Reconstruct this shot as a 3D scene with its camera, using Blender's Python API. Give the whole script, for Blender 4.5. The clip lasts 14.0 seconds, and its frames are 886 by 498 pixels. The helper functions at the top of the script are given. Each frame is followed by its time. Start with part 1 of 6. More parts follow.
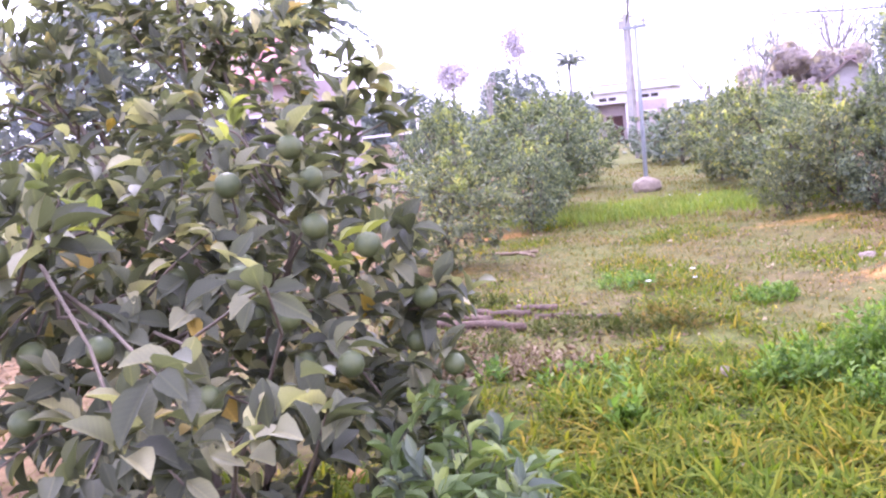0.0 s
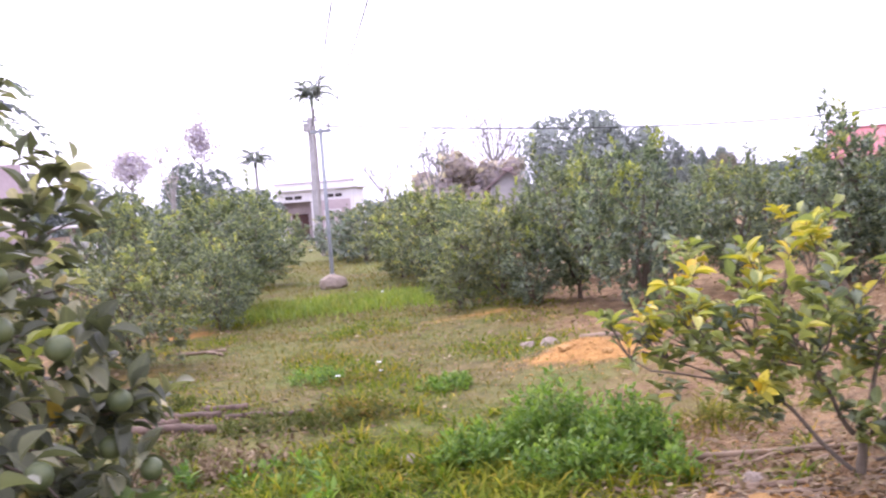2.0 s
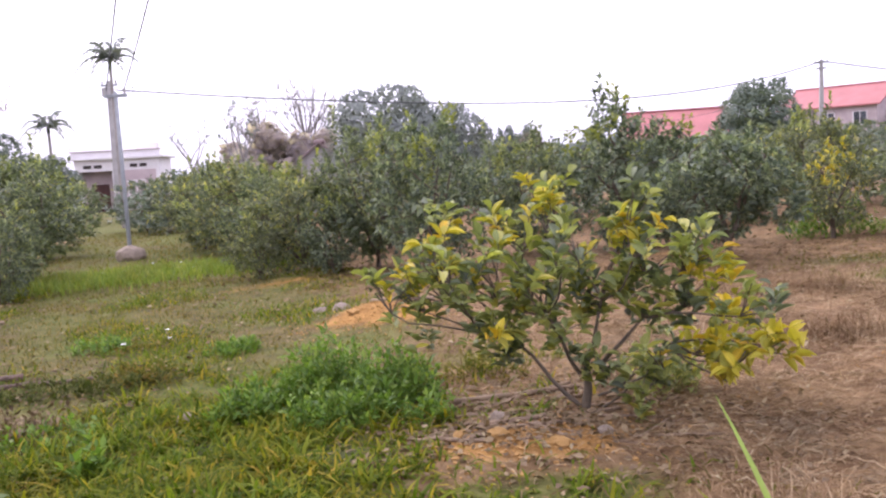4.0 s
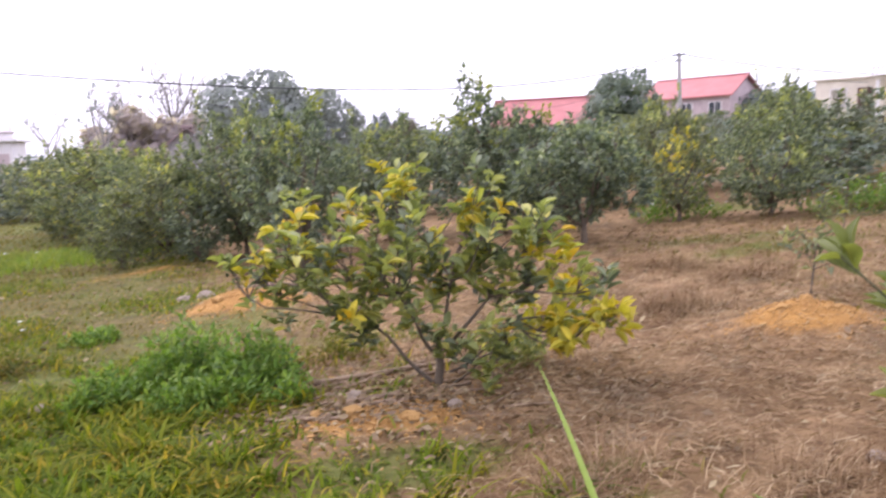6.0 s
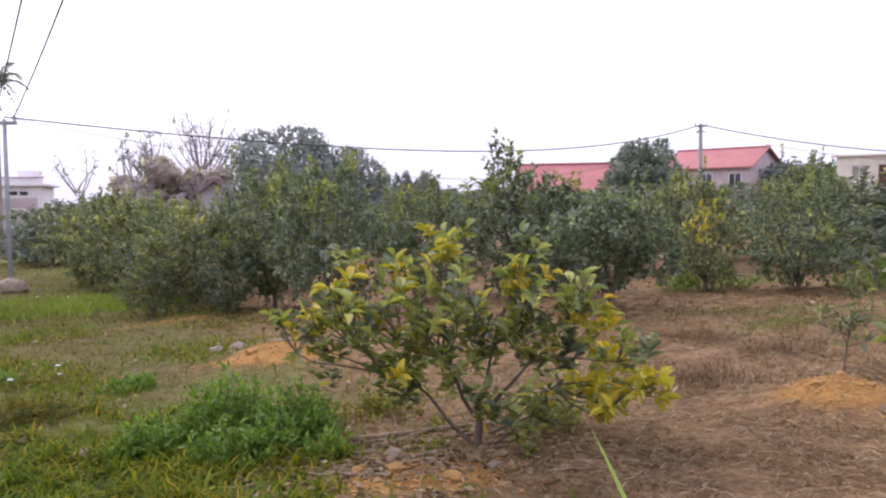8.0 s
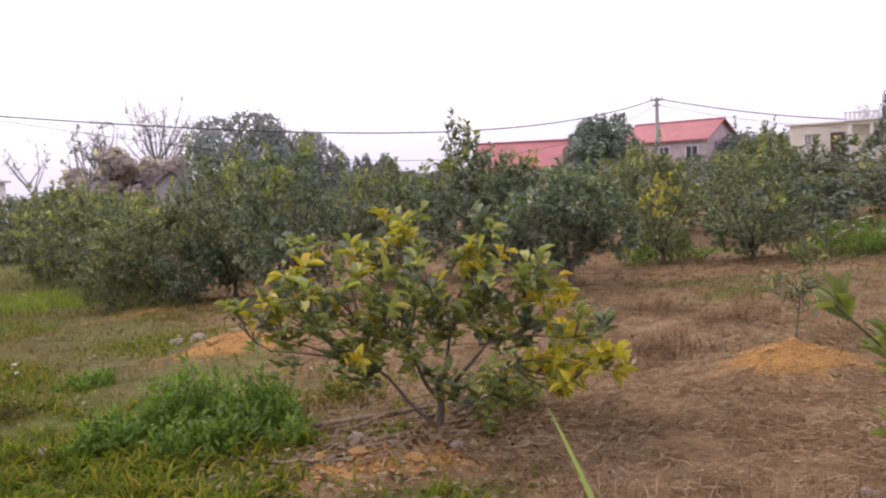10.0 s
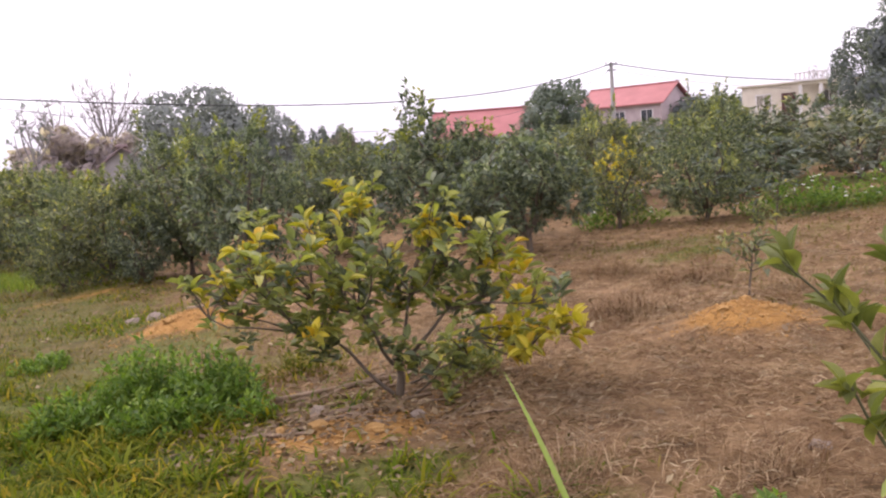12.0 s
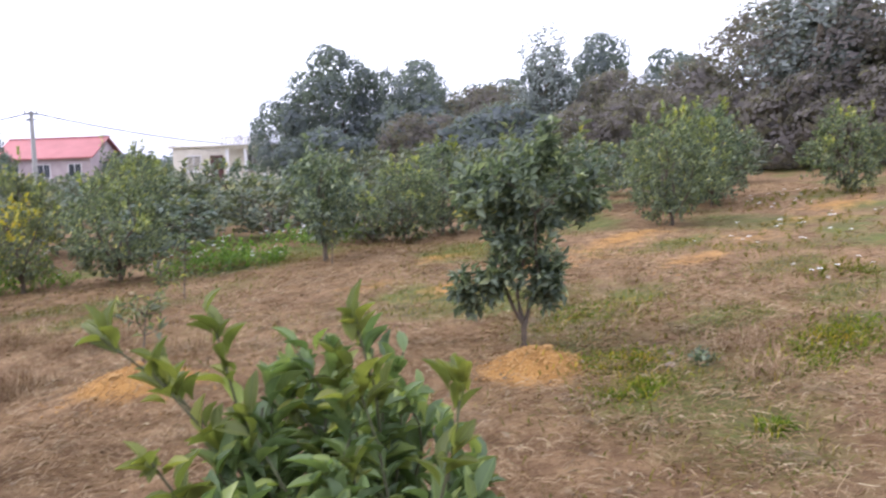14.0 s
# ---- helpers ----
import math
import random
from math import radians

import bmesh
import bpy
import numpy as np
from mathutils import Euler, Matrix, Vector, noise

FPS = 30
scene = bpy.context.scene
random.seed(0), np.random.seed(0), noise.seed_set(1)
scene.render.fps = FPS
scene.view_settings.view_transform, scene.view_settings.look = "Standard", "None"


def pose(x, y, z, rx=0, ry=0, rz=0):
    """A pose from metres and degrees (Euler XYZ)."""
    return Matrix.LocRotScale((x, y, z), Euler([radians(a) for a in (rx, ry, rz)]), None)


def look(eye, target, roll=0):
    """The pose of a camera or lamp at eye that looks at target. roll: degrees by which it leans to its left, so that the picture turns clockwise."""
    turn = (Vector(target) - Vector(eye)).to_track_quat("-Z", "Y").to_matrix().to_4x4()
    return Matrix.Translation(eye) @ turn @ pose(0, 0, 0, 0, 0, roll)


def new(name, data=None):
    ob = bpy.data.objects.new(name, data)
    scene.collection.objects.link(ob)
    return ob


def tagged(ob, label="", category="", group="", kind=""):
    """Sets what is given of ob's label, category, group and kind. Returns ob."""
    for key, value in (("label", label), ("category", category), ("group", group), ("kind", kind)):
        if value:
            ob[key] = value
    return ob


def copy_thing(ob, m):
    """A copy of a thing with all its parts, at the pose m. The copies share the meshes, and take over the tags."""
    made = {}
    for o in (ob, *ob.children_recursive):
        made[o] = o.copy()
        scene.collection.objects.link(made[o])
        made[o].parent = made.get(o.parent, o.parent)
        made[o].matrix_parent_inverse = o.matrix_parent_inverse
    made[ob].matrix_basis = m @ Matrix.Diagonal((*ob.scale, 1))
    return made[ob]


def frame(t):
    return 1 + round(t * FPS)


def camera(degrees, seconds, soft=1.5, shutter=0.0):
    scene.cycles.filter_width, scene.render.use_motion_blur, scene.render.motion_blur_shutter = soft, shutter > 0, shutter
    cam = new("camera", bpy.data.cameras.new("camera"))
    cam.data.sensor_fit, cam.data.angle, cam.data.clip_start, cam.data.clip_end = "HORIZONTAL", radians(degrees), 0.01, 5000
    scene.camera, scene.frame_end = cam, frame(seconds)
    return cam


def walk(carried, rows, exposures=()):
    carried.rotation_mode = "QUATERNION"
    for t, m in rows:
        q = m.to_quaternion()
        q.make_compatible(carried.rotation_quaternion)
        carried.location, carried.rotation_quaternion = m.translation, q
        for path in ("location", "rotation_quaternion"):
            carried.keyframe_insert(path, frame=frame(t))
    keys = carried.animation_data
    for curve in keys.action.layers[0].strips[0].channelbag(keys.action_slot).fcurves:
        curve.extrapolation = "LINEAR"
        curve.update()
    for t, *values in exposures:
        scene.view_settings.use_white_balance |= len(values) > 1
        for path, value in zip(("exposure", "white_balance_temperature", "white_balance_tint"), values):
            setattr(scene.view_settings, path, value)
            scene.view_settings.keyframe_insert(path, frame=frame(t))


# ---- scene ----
cam = camera(55.5, 14.0, soft=2.2, shutter=0.3)
PATH = [
    (0, (-0.21, 2.237, 1.413), (-1.618, 3.629, 1.128), -6.2),
    (0.5, (-0.241, 2.321, 1.386), (-1.644, 3.729, 1.163), -6.9),
    (1, (-0.272, 2.193, 1.402), (-1.488, 3.757, 1.124), -6.9),
    (1.5, (-0.258, 2.066, 1.406), (-1.259, 3.774, 1.121), -3.8),
    (2, (-0.159, 2.1, 1.442), (-0.959, 3.929, 1.316), -4.3),
    (2.5, (0.027, 2.161, 1.412), (-0.666, 4.029, 1.242), -1.0),
    (3, (0.177, 2.167, 1.396), (-0.535, 4.029, 1.234), -2.1),
    (3.5, (0.177, 2.088, 1.389), (-0.225, 4.041, 1.236), -2.6),
    (3.7, (0.152, 2.011, 1.385), (-0.24, 3.965, 1.209), -3.0),
    (5.8, (0.317, 1.774, 1.354), (0.06, 3.735, 1.057), -3.2),
    (6, (0.307, 1.769, 1.382), (0.2, 3.749, 1.122), -2.8),
    (6.5, (0.177, 1.684, 1.4), (0.144, 3.673, 1.196), -1.8),
    (7, (0.174, 1.634, 1.419), (0.136, 3.626, 1.244), -0.1),
    (7.5, (0.162, 1.652, 1.409), (0.121, 3.648, 1.292), 0.1),
    (8, (0.151, 1.621, 1.422), (0.011, 3.612, 1.303), -0.6),
    (8.2, (0.151, 1.62, 1.407), (0.032, 3.611, 1.254), -1.0),
    (10.3, (0.217, 1.619, 1.429), (0.192, 3.611, 1.263), -3.3),
    (10.5, (0.227, 1.623, 1.429), (0.243, 3.618, 1.282), -4.1),
    (11, (0.214, 1.624, 1.421), (0.232, 3.615, 1.225), -3.8),
    (11.5, (0.213, 1.633, 1.419), (0.244, 3.619, 1.187), -3.9),
    (12, (0.225, 1.642, 1.418), (0.259, 3.627, 1.177), -4.1),
    (12.5, (0.281, 1.668, 1.431), (0.509, 3.649, 1.275), -2.2),
    (13, (0.343, 1.676, 1.422), (1.069, 3.529, 1.222), -1.9),
    (13.5, (0.404, 1.663, 1.423), (1.497, 3.316, 1.16), -0.9),
    (14, (0.538, 1.603, 1.442), (1.769, 3.169, 1.268), -1.8),
]
# the phone's own exposure drifts down as it leaves the dark tree
EXPOSURES = [(0, 2.05, 5390, 45), (0.5, 1.89, 5440, 43), (1, 1.73, 5540, 42), (1.5, 1.60, 5640, 38), (2, 1.48, 5780, 32), (2.5, 1.22, 5820, 29), (3, 1.02, 5920, 29), (3.5, 0.98, 5970, 28), (6, 1.12, 6020, 24), (6.5, 1.0, 5970, 24), (7.5, 0.76, 6020, 24), (8, 0.58, 5970, 24),
             (10.5, 0.46, 6370, 26), (11, 0.47, 6370, 27), (12, 0.71, 6470, 25), (12.5, 0.71, 6320, 24), (13, 0.63, 6070, 22), (13.5, 0.74, 5920, 18), (14, 0.94, 5670, 18)]
walk(cam, [(t, look(eye, target, roll)) for t, eye, target, roll in PATH], EXPOSURES)


# ------------------------------------------------------------------ world and light
OVERCAST = 1.25
world = bpy.data.worlds.new("overcast_sky")
scene.world = world
world.use_nodes = True
wn, wl = world.node_tree.nodes, world.node_tree.links
wn.clear()
w_out = wn.new("ShaderNodeOutputWorld")
w_bg = wn.new("ShaderNodeBackground")
w_sky = wn.new("ShaderNodeTexSky")
w_sky.sky_type = "NISHITA"
w_sky.sun_disc = False
w_sky.sun_elevation, w_sky.sun_rotation = radians(38), radians(-60)
w_sky.dust_density = 4.0
w_mul = wn.new("ShaderNodeVectorMath")
w_mul.operation = "SCALE"
w_mul.inputs["Scale"].default_value = 0.06
w_mix = wn.new("ShaderNodeMix")
w_mix.data_type = "RGBA"
w_mix.inputs[0].default_value = 0.86
# a cloud cover that thins into lilac haze along the horizon
w_geo = wn.new("ShaderNodeTexCoord")
w_xyz = wn.new("ShaderNodeSeparateXYZ")
w_rise = wn.new("ShaderNodeMapRange")
w_rise.interpolation_type = "SMOOTHSTEP"
w_rise.inputs[1].default_value, w_rise.inputs[2].default_value = 0.0, 0.16
w_cloud = wn.new("ShaderNodeMix")
w_cloud.data_type = "RGBA"
w_cloud.inputs[6].default_value = (0.76, 0.74, 0.83, 1)
w_cloud.inputs[7].default_value = (OVERCAST, OVERCAST * 0.985, OVERCAST * 1.02, 1)
wl.new(w_geo.outputs["Generated"], w_xyz.inputs[0])
wl.new(w_xyz.outputs[2], w_rise.inputs[0])
wl.new(w_rise.outputs[0], w_cloud.inputs[0])
wl.new(w_cloud.outputs[2], w_mix.inputs[7])
wl.new(w_sky.outputs[0], w_mul.inputs[0])
wl.new(w_mul.outputs[0], w_mix.inputs[6])
wl.new(w_mix.outputs[2], w_bg.inputs[0])
w_bg.inputs[1].default_value = 1.0
wl.new(w_bg.outputs[0], w_out.inputs[0])

sun = new("sun", bpy.data.lights.new("sun", "SUN"))
sun.data.energy, sun.data.angle, sun.data.color = 1.2, radians(18), (1.0, 0.94, 0.84)
sun.matrix_world = look((-20, 12, 20), (0, 0, 0))


# ------------------------------------------------------------------ materials
def mat(name, build):
    m = bpy.data.materials.new(name)
    m.use_nodes = True
    nt = m.node_tree
    nt.nodes.clear()
    out = nt.nodes.new("ShaderNodeOutputMaterial")
    nt.links.new(build(nt), out.inputs[0])
    return m


def ramp(nt, fac, stops):
    r = nt.nodes.new("ShaderNodeValToRGB")
    els = r.color_ramp.elements
    els[0].position, els[0].color = stops[0][0], (*stops[0][1], 1)
    els[1].position, els[1].color = stops[-1][0], (*stops[-1][1], 1)
    for p, c in stops[1:-1]:
        e = els.new(p)
        e.color = (*c, 1)
    nt.links.new(fac, r.inputs[0])
    return r.outputs[0]


def mixc(nt, fac, a, b, blend="MIX"):
    m = nt.nodes.new("ShaderNodeMix")
    m.data_type, m.blend_type = "RGBA", blend
    for slot, v in ((0, fac), (6, a), (7, b)):
        if isinstance(v, (int, float)):
            m.inputs[slot].default_value = v
        elif isinstance(v, tuple):
            m.inputs[slot].default_value = (*v, 1)
        else:
            nt.links.new(v, m.inputs[slot])
    return m.outputs[2]


def math2(nt, op, a, b=None):
    m = nt.nodes.new("ShaderNodeMath")
    m.operation = op
    for slot, v in ((0, a), (1, b)):
        if v is None:
            continue
        if isinstance(v, (int, float)):
            m.inputs[slot].default_value = v
        else:
            nt.links.new(v, m.inputs[slot])
    return m.outputs[0]


def tex(nt, scale, detail=4.0, rough=0.55, source="Object"):
    c = nt.nodes.new("ShaderNodeTexCoord")
    n = nt.nodes.new("ShaderNodeTexNoise")
    n.inputs["Scale"].default_value, n.inputs["Detail"].default_value, n.inputs["Roughness"].default_value = scale, detail, rough
    nt.links.new(c.outputs[source], n.inputs["Vector"])
    return n.outputs["Fac"]


def bump(nt, height, strength, dist=0.02):
    b = nt.nodes.new("ShaderNodeBump")
    b.inputs["Strength"].default_value, b.inputs["Distance"].default_value = strength, dist
    nt.links.new(height, b.inputs["Height"])
    return b.outputs[0]


def surf(nt, colour, rough=0.8, normal=None, metal=0.0, spec=0.4):
    p = nt.nodes.new("ShaderNodeBsdfPrincipled")
    for key, v in (("Base Color", colour), ("Roughness", rough), ("Normal", normal), ("Metallic", metal), ("Specular IOR Level", spec)):
        if v is None:
            continue
        if isinstance(v, (int, float)):
            p.inputs[key].default_value = v
        elif isinstance(v, tuple):
            p.inputs[key].default_value = (*v, 1)
        else:
            nt.links.new(v, p.inputs[key])
    return p.outputs[0]


def leaf_mat(name, stops, rough=0.36, thin=0.28, spec=0.75, patch=None):
    """Leaves: every leaf its own tone, blotches along the blade, some light through it."""
    def build(nt):
        g, o = nt.nodes.new("ShaderNodeNewGeometry"), nt.nodes.new("ShaderNodeObjectInfo")
        r = math2(nt, "FRACT", math2(nt, "ADD", g.outputs["Random Per Island"], o.outputs["Random"]))
        c = ramp(nt, r, stops)
        c = mixc(nt, math2(nt, "MULTIPLY", tex(nt, 38, 3), 0.55), c, mixc(nt, 1.0, c, (0.55, 0.62, 0.5), "MULTIPLY"))
        if patch:
            size, dry = patch
            k = ramp(nt, tex(nt, size, 4, 0.6), [(0.42, (0, 0, 0)), (0.62, (1, 1, 1))])
            c = mixc(nt, k, c, mixc(nt, 1.0, c, dry, "MULTIPLY"))
        u = nt.nodes.new("ShaderNodeUVMap")
        u.uv_map = "blade"
        split = nt.nodes.new("ShaderNodeSeparateXYZ")
        nt.links.new(u.outputs[0], split.inputs[0])
        across = math2(nt, "ABSOLUTE", math2(nt, "SUBTRACT", split.outputs[0], 0.5))
        rib = math2(nt, "SUBTRACT", 1.0, math2(nt, "MULTIPLY", across, 16.0))
        veins = math2(nt, "SINE", math2(nt, "MULTIPLY", math2(nt, "SUBTRACT", split.outputs[1], math2(nt, "MULTIPLY", across, 0.6)), 62.0))
        c = mixc(nt, math2(nt, "MULTIPLY", math2(nt, "MAXIMUM", rib, 0.0), 0.4), c, mixc(nt, 1.0, c, (1.9, 1.8, 1.5), "MULTIPLY"))
        c = mixc(nt, math2(nt, "MULTIPLY", math2(nt, "MAXIMUM", veins, 0.0), 0.12), c, mixc(nt, 1.0, c, (1.6, 1.6, 1.3), "MULTIPLY"))
        nrm = bump(nt, math2(nt, "ADD", tex(nt, 90, 2), math2(nt, "MULTIPLY", veins, 0.15)), 0.3, 0.004)
        s = surf(nt, c, rough, nrm, spec=spec)
        t = nt.nodes.new("ShaderNodeBsdfTranslucent")
        nt.links.new(mixc(nt, 1.0, c, (1.25, 1.35, 0.7), "MULTIPLY"), t.inputs[0])
        m = nt.nodes.new("ShaderNodeMixShader")
        m.inputs[0].default_value = thin
        nt.links.new(s, m.inputs[1])
        nt.links.new(t.outputs[0], m.inputs[2])
        return m.outputs[0]
    return mat(name, build)


def plain_mat(name, a, b, scale=6.0, fine=60.0, rough=0.85, bumpy=0.3, dist=0.01, metal=0.0, spec=0.35):
    """A weathered surface: two tones in patches, a finer grain over them, relief."""
    def build(nt):
        big, small = tex(nt, scale), tex(nt, fine, 3)
        c = mixc(nt, ramp(nt, big, [(0.35, (0, 0, 0)), (0.65, (1, 1, 1))]), a, b)
        c = mixc(nt, math2(nt, "MULTIPLY", small, 0.6), c, mixc(nt, 1.0, c, (0.6, 0.58, 0.56), "MULTIPLY"))
        return surf(nt, c, rough, bump(nt, small, bumpy, dist), metal, spec)
    return mat(name, build)


M_LEAF = leaf_mat("citrus_leaf", [(0, (0.083, 0.100, 0.075)), (0.45, (0.145, 0.170, 0.121)), (0.82, (0.228, 0.256, 0.174)), (0.96, (0.320, 0.339, 0.187)), (1, (0.485, 0.433, 0.153))], 0.58, 0.4, 0.3)
M_LEAF_NEAR = leaf_mat("citrus_leaf_near", [(0, (0.057, 0.060, 0.043)), (0.4, (0.103, 0.109, 0.075)), (0.7, (0.163, 0.166, 0.111)), (0.88, (0.274, 0.260, 0.171)), (0.97, (0.421, 0.384, 0.231)), (1, (0.348, 0.228, 0.043))], 0.5, 0.34, 0.25)
M_LEAF_OLIVE = leaf_mat("olive_leaf", [(0, (0.107, 0.123, 0.086)), (0.5, (0.169, 0.186, 0.121)), (0.88, (0.254, 0.266, 0.144)), (1, (0.477, 0.409, 0.122))], 0.58, 0.38, 0.28)
M_LEAF_BLUE = leaf_mat("deep_green_leaf", [(0, (0.078, 0.101, 0.083)), (0.5, (0.150, 0.180, 0.140)), (0.85, (0.239, 0.273, 0.199)), (1, (0.367, 0.390, 0.243))], 0.55, 0.4, 0.32)
M_LEAF_YOUNG = leaf_mat("young_leaf", [(0, (0.160, 0.184, 0.063)), (0.6, (0.247, 0.267, 0.073)), (1, (0.368, 0.373, 0.094))], 0.5, 0.4, 0.4)
M_LEAF_YELLOW = leaf_mat("yellow_leaf", [(0, (0.289, 0.273, 0.040)), (0.4, (0.443, 0.386, 0.036)), (0.8, (0.578, 0.461, 0.036)), (1, (0.597, 0.376, 0.024))], 0.5, 0.3, 0.4)
M_LEAF_DULL = leaf_mat("dull_yellow_green_leaf", [(0, (0.168, 0.197, 0.085)), (0.45, (0.257, 0.288, 0.114)), (0.85, (0.376, 0.389, 0.129)), (1, (0.574, 0.506, 0.120))], 0.48, 0.36, 0.4)
M_LEAF_TIP = leaf_mat("pale_green_tip_leaf", [(0, (0.118, 0.137, 0.041)), (0.6, (0.180, 0.202, 0.055)), (1, (0.287, 0.291, 0.073))], 0.48, 0.4, 0.4)
M_LEAF_BUSH = leaf_mat("broad_green_leaf", [(0, (0.103, 0.149, 0.066)), (0.5, (0.158, 0.218, 0.087)), (0.85, (0.230, 0.292, 0.101)), (1, (0.351, 0.401, 0.110))], 0.45, 0.3, 0.5)
# Citrus leaves for the far rows, with distance haze put into the colour.
M_LEAF_FAR = leaf_mat("haze_paled_citrus_leaf", [(0, (0.116, 0.134, 0.114)), (0.6, (0.160, 0.179, 0.138)), (0.93, (0.214, 0.220, 0.153)), (1, (0.370, 0.321, 0.138))], 0.55, 0.25, 0.4)
M_LEAF_FAR_BLUE = leaf_mat("haze_paled_deep_leaf", [(0, (0.106, 0.134, 0.119)), (0.6, (0.145, 0.179, 0.149)), (1, (0.193, 0.220, 0.164))], 0.55, 0.25, 0.4)
# Blue-grey distance haze is mixed into these three woodland leaf colours.
M_WOODS = leaf_mat("hazed_woodland_leaf", [(0, (0.141, 0.160, 0.188)), (0.6, (0.186, 0.203, 0.240)), (1, (0.243, 0.261, 0.299))], 0.8, 0.5, 0.08)
M_WOODS_BROWN = leaf_mat("hazed_brownish_leaf", [(0, (0.158, 0.137, 0.147)), (0.6, (0.203, 0.179, 0.190)), (1, (0.261, 0.227, 0.236))], 0.8, 0.5, 0.08)
M_WOODS_GREY = leaf_mat("hazed_grey_green_leaf", [(0, (0.188, 0.206, 0.216)), (0.6, (0.235, 0.255, 0.262)), (1, (0.282, 0.301, 0.300))], 0.75, 0.2, 0.15)
# Pale lilac haze is painted over the brownish and reddish leaf tones here.
M_HAZY = leaf_mat("haze_paled_brownish_leaf", [(0, (0.380, 0.319, 0.382)), (0.6, (0.474, 0.398, 0.460)), (1, (0.569, 0.477, 0.509))], 0.8, 0.5, 0.1)
M_RED_LEAF = leaf_mat("haze_tinted_reddish_leaf", [(0, (0.40, 0.33, 0.48)), (0.6, (0.48, 0.41, 0.56)), (1, (0.56, 0.49, 0.62))], 0.75, 0.3, 0.15)
M_GRASS = leaf_mat("green_grass", [(0, (0.058, 0.095, 0.008)), (0.4, (0.120, 0.172, 0.015)), (0.8, (0.208, 0.245, 0.021)), (0.95, (0.333, 0.290, 0.032)), (1, (0.437, 0.340, 0.064))], 0.7, 0.4, 0.1, patch=(1.6, (1.15, 0.9, 0.8)))
M_GRASS_BRIGHT = leaf_mat("lush_grass", [(0, (0.155, 0.221, 0.036)), (0.6, (0.237, 0.320, 0.050)), (1, (0.380, 0.376, 0.072))], 0.5, 0.4, 0.3, patch=(1.4, (0.8, 0.72, 0.8)))
M_GRASS_OLIVE = leaf_mat("olive_grass", [(0, (0.077, 0.092, 0.018)), (0.35, (0.135, 0.145, 0.029)), (0.7, (0.194, 0.176, 0.045)), (1, (0.279, 0.220, 0.090))], 0.8, 0.35, 0.1, patch=(1.1, (1.1, 0.88, 0.95)))
M_GRASS_DARK = leaf_mat("dark_weed", [(0, (0.05, 0.065, 0.02)), (0.5, (0.09, 0.105, 0.03)), (1, (0.16, 0.15, 0.06))], 0.8, 0.3, 0.1)
M_WEED = leaf_mat("weed_leaf", [(0, (0.087, 0.157, 0.031)), (0.6, (0.149, 0.246, 0.043)), (1, (0.251, 0.335, 0.060))], 0.5, 0.4, 0.3)
M_STRAW = leaf_mat("dry_straw", [(0, (0.149, 0.086, 0.052)), (0.45, (0.272, 0.172, 0.100)), (0.8, (0.386, 0.266, 0.159)), (1, (0.526, 0.395, 0.263))], 0.85, 0.1, 0.1, patch=(1.5, (0.66, 0.61, 0.58)))
M_STRAW_PALE = leaf_mat("bleached_straw", [(0, (0.288, 0.208, 0.125)), (0.6, (0.400, 0.304, 0.195)), (1, (0.528, 0.432, 0.296))], 0.8, 0.1, 0.15)
M_LITTER = leaf_mat("leaf_litter", [(0, (0.15, 0.105, 0.07)), (0.5, (0.23, 0.16, 0.105)), (0.9, (0.31, 0.23, 0.145)), (1, (0.42, 0.34, 0.22))], 0.8, 0.1, 0.2)
M_ROT = leaf_mat("rotting_leaf", [(0, (0.069, 0.047, 0.032)), (0.5, (0.127, 0.084, 0.054)), (0.9, (0.207, 0.137, 0.090)), (1, (0.299, 0.221, 0.153))], 0.85, 0.1, 0.15)
M_PETAL = plain_mat("white_petal", (0.8, 0.8, 0.76), (0.75, 0.76, 0.7), 20, 80, 0.6)
M_BARK = plain_mat("grey_brown_bark", (0.155, 0.12, 0.088), (0.105, 0.088, 0.068), 9, 70, 0.9, 0.7, 0.01)
M_SHOOT = plain_mat("green_brown_shoot", (0.13, 0.14, 0.07), (0.10, 0.10, 0.055), 9, 70, 0.8, 0.4, 0.01)
M_STICK = plain_mat("dry_twig_wood", (0.34, 0.25, 0.17), (0.24, 0.17, 0.12), 9, 70, 0.9, 0.6, 0.01)
M_PALE_BARK = plain_mat("pale_bark", (0.36, 0.33, 0.31), (0.26, 0.24, 0.23), 4, 40, 0.9, 0.5)
M_LOG = plain_mat("reddish_cut_wood", (0.19, 0.125, 0.095), (0.12, 0.085, 0.065), 7, 60, 0.9, 0.9, 0.03)
M_FRUIT = plain_mat("green_citrus_rind", (0.058, 0.078, 0.03), (0.105, 0.122, 0.044), 16, 220, 0.5, 0.6, 0.002, spec=0.4)
M_CLOD = plain_mat("orange_clod", (0.50, 0.295, 0.105), (0.40, 0.235, 0.085), 12, 60, 0.95, 0.6)
M_STONE = plain_mat("grey_stone", (0.36, 0.29, 0.23), (0.25, 0.20, 0.165), 8, 50, 0.9, 0.6)
M_CONCRETE = plain_mat("grey_concrete", (0.42, 0.40, 0.40), (0.32, 0.31, 0.31), 3, 40, 0.85, 0.3)
M_STEEL = plain_mat("dull_galvanised_steel", (0.34, 0.36, 0.38), (0.26, 0.28, 0.30), 5, 60, 0.55, 0.1, metal=0.4)
M_PLASTER = plain_mat("white_plaster", (0.82, 0.79, 0.81), (0.74, 0.70, 0.73), 1.2, 25, 0.85, 0.2)
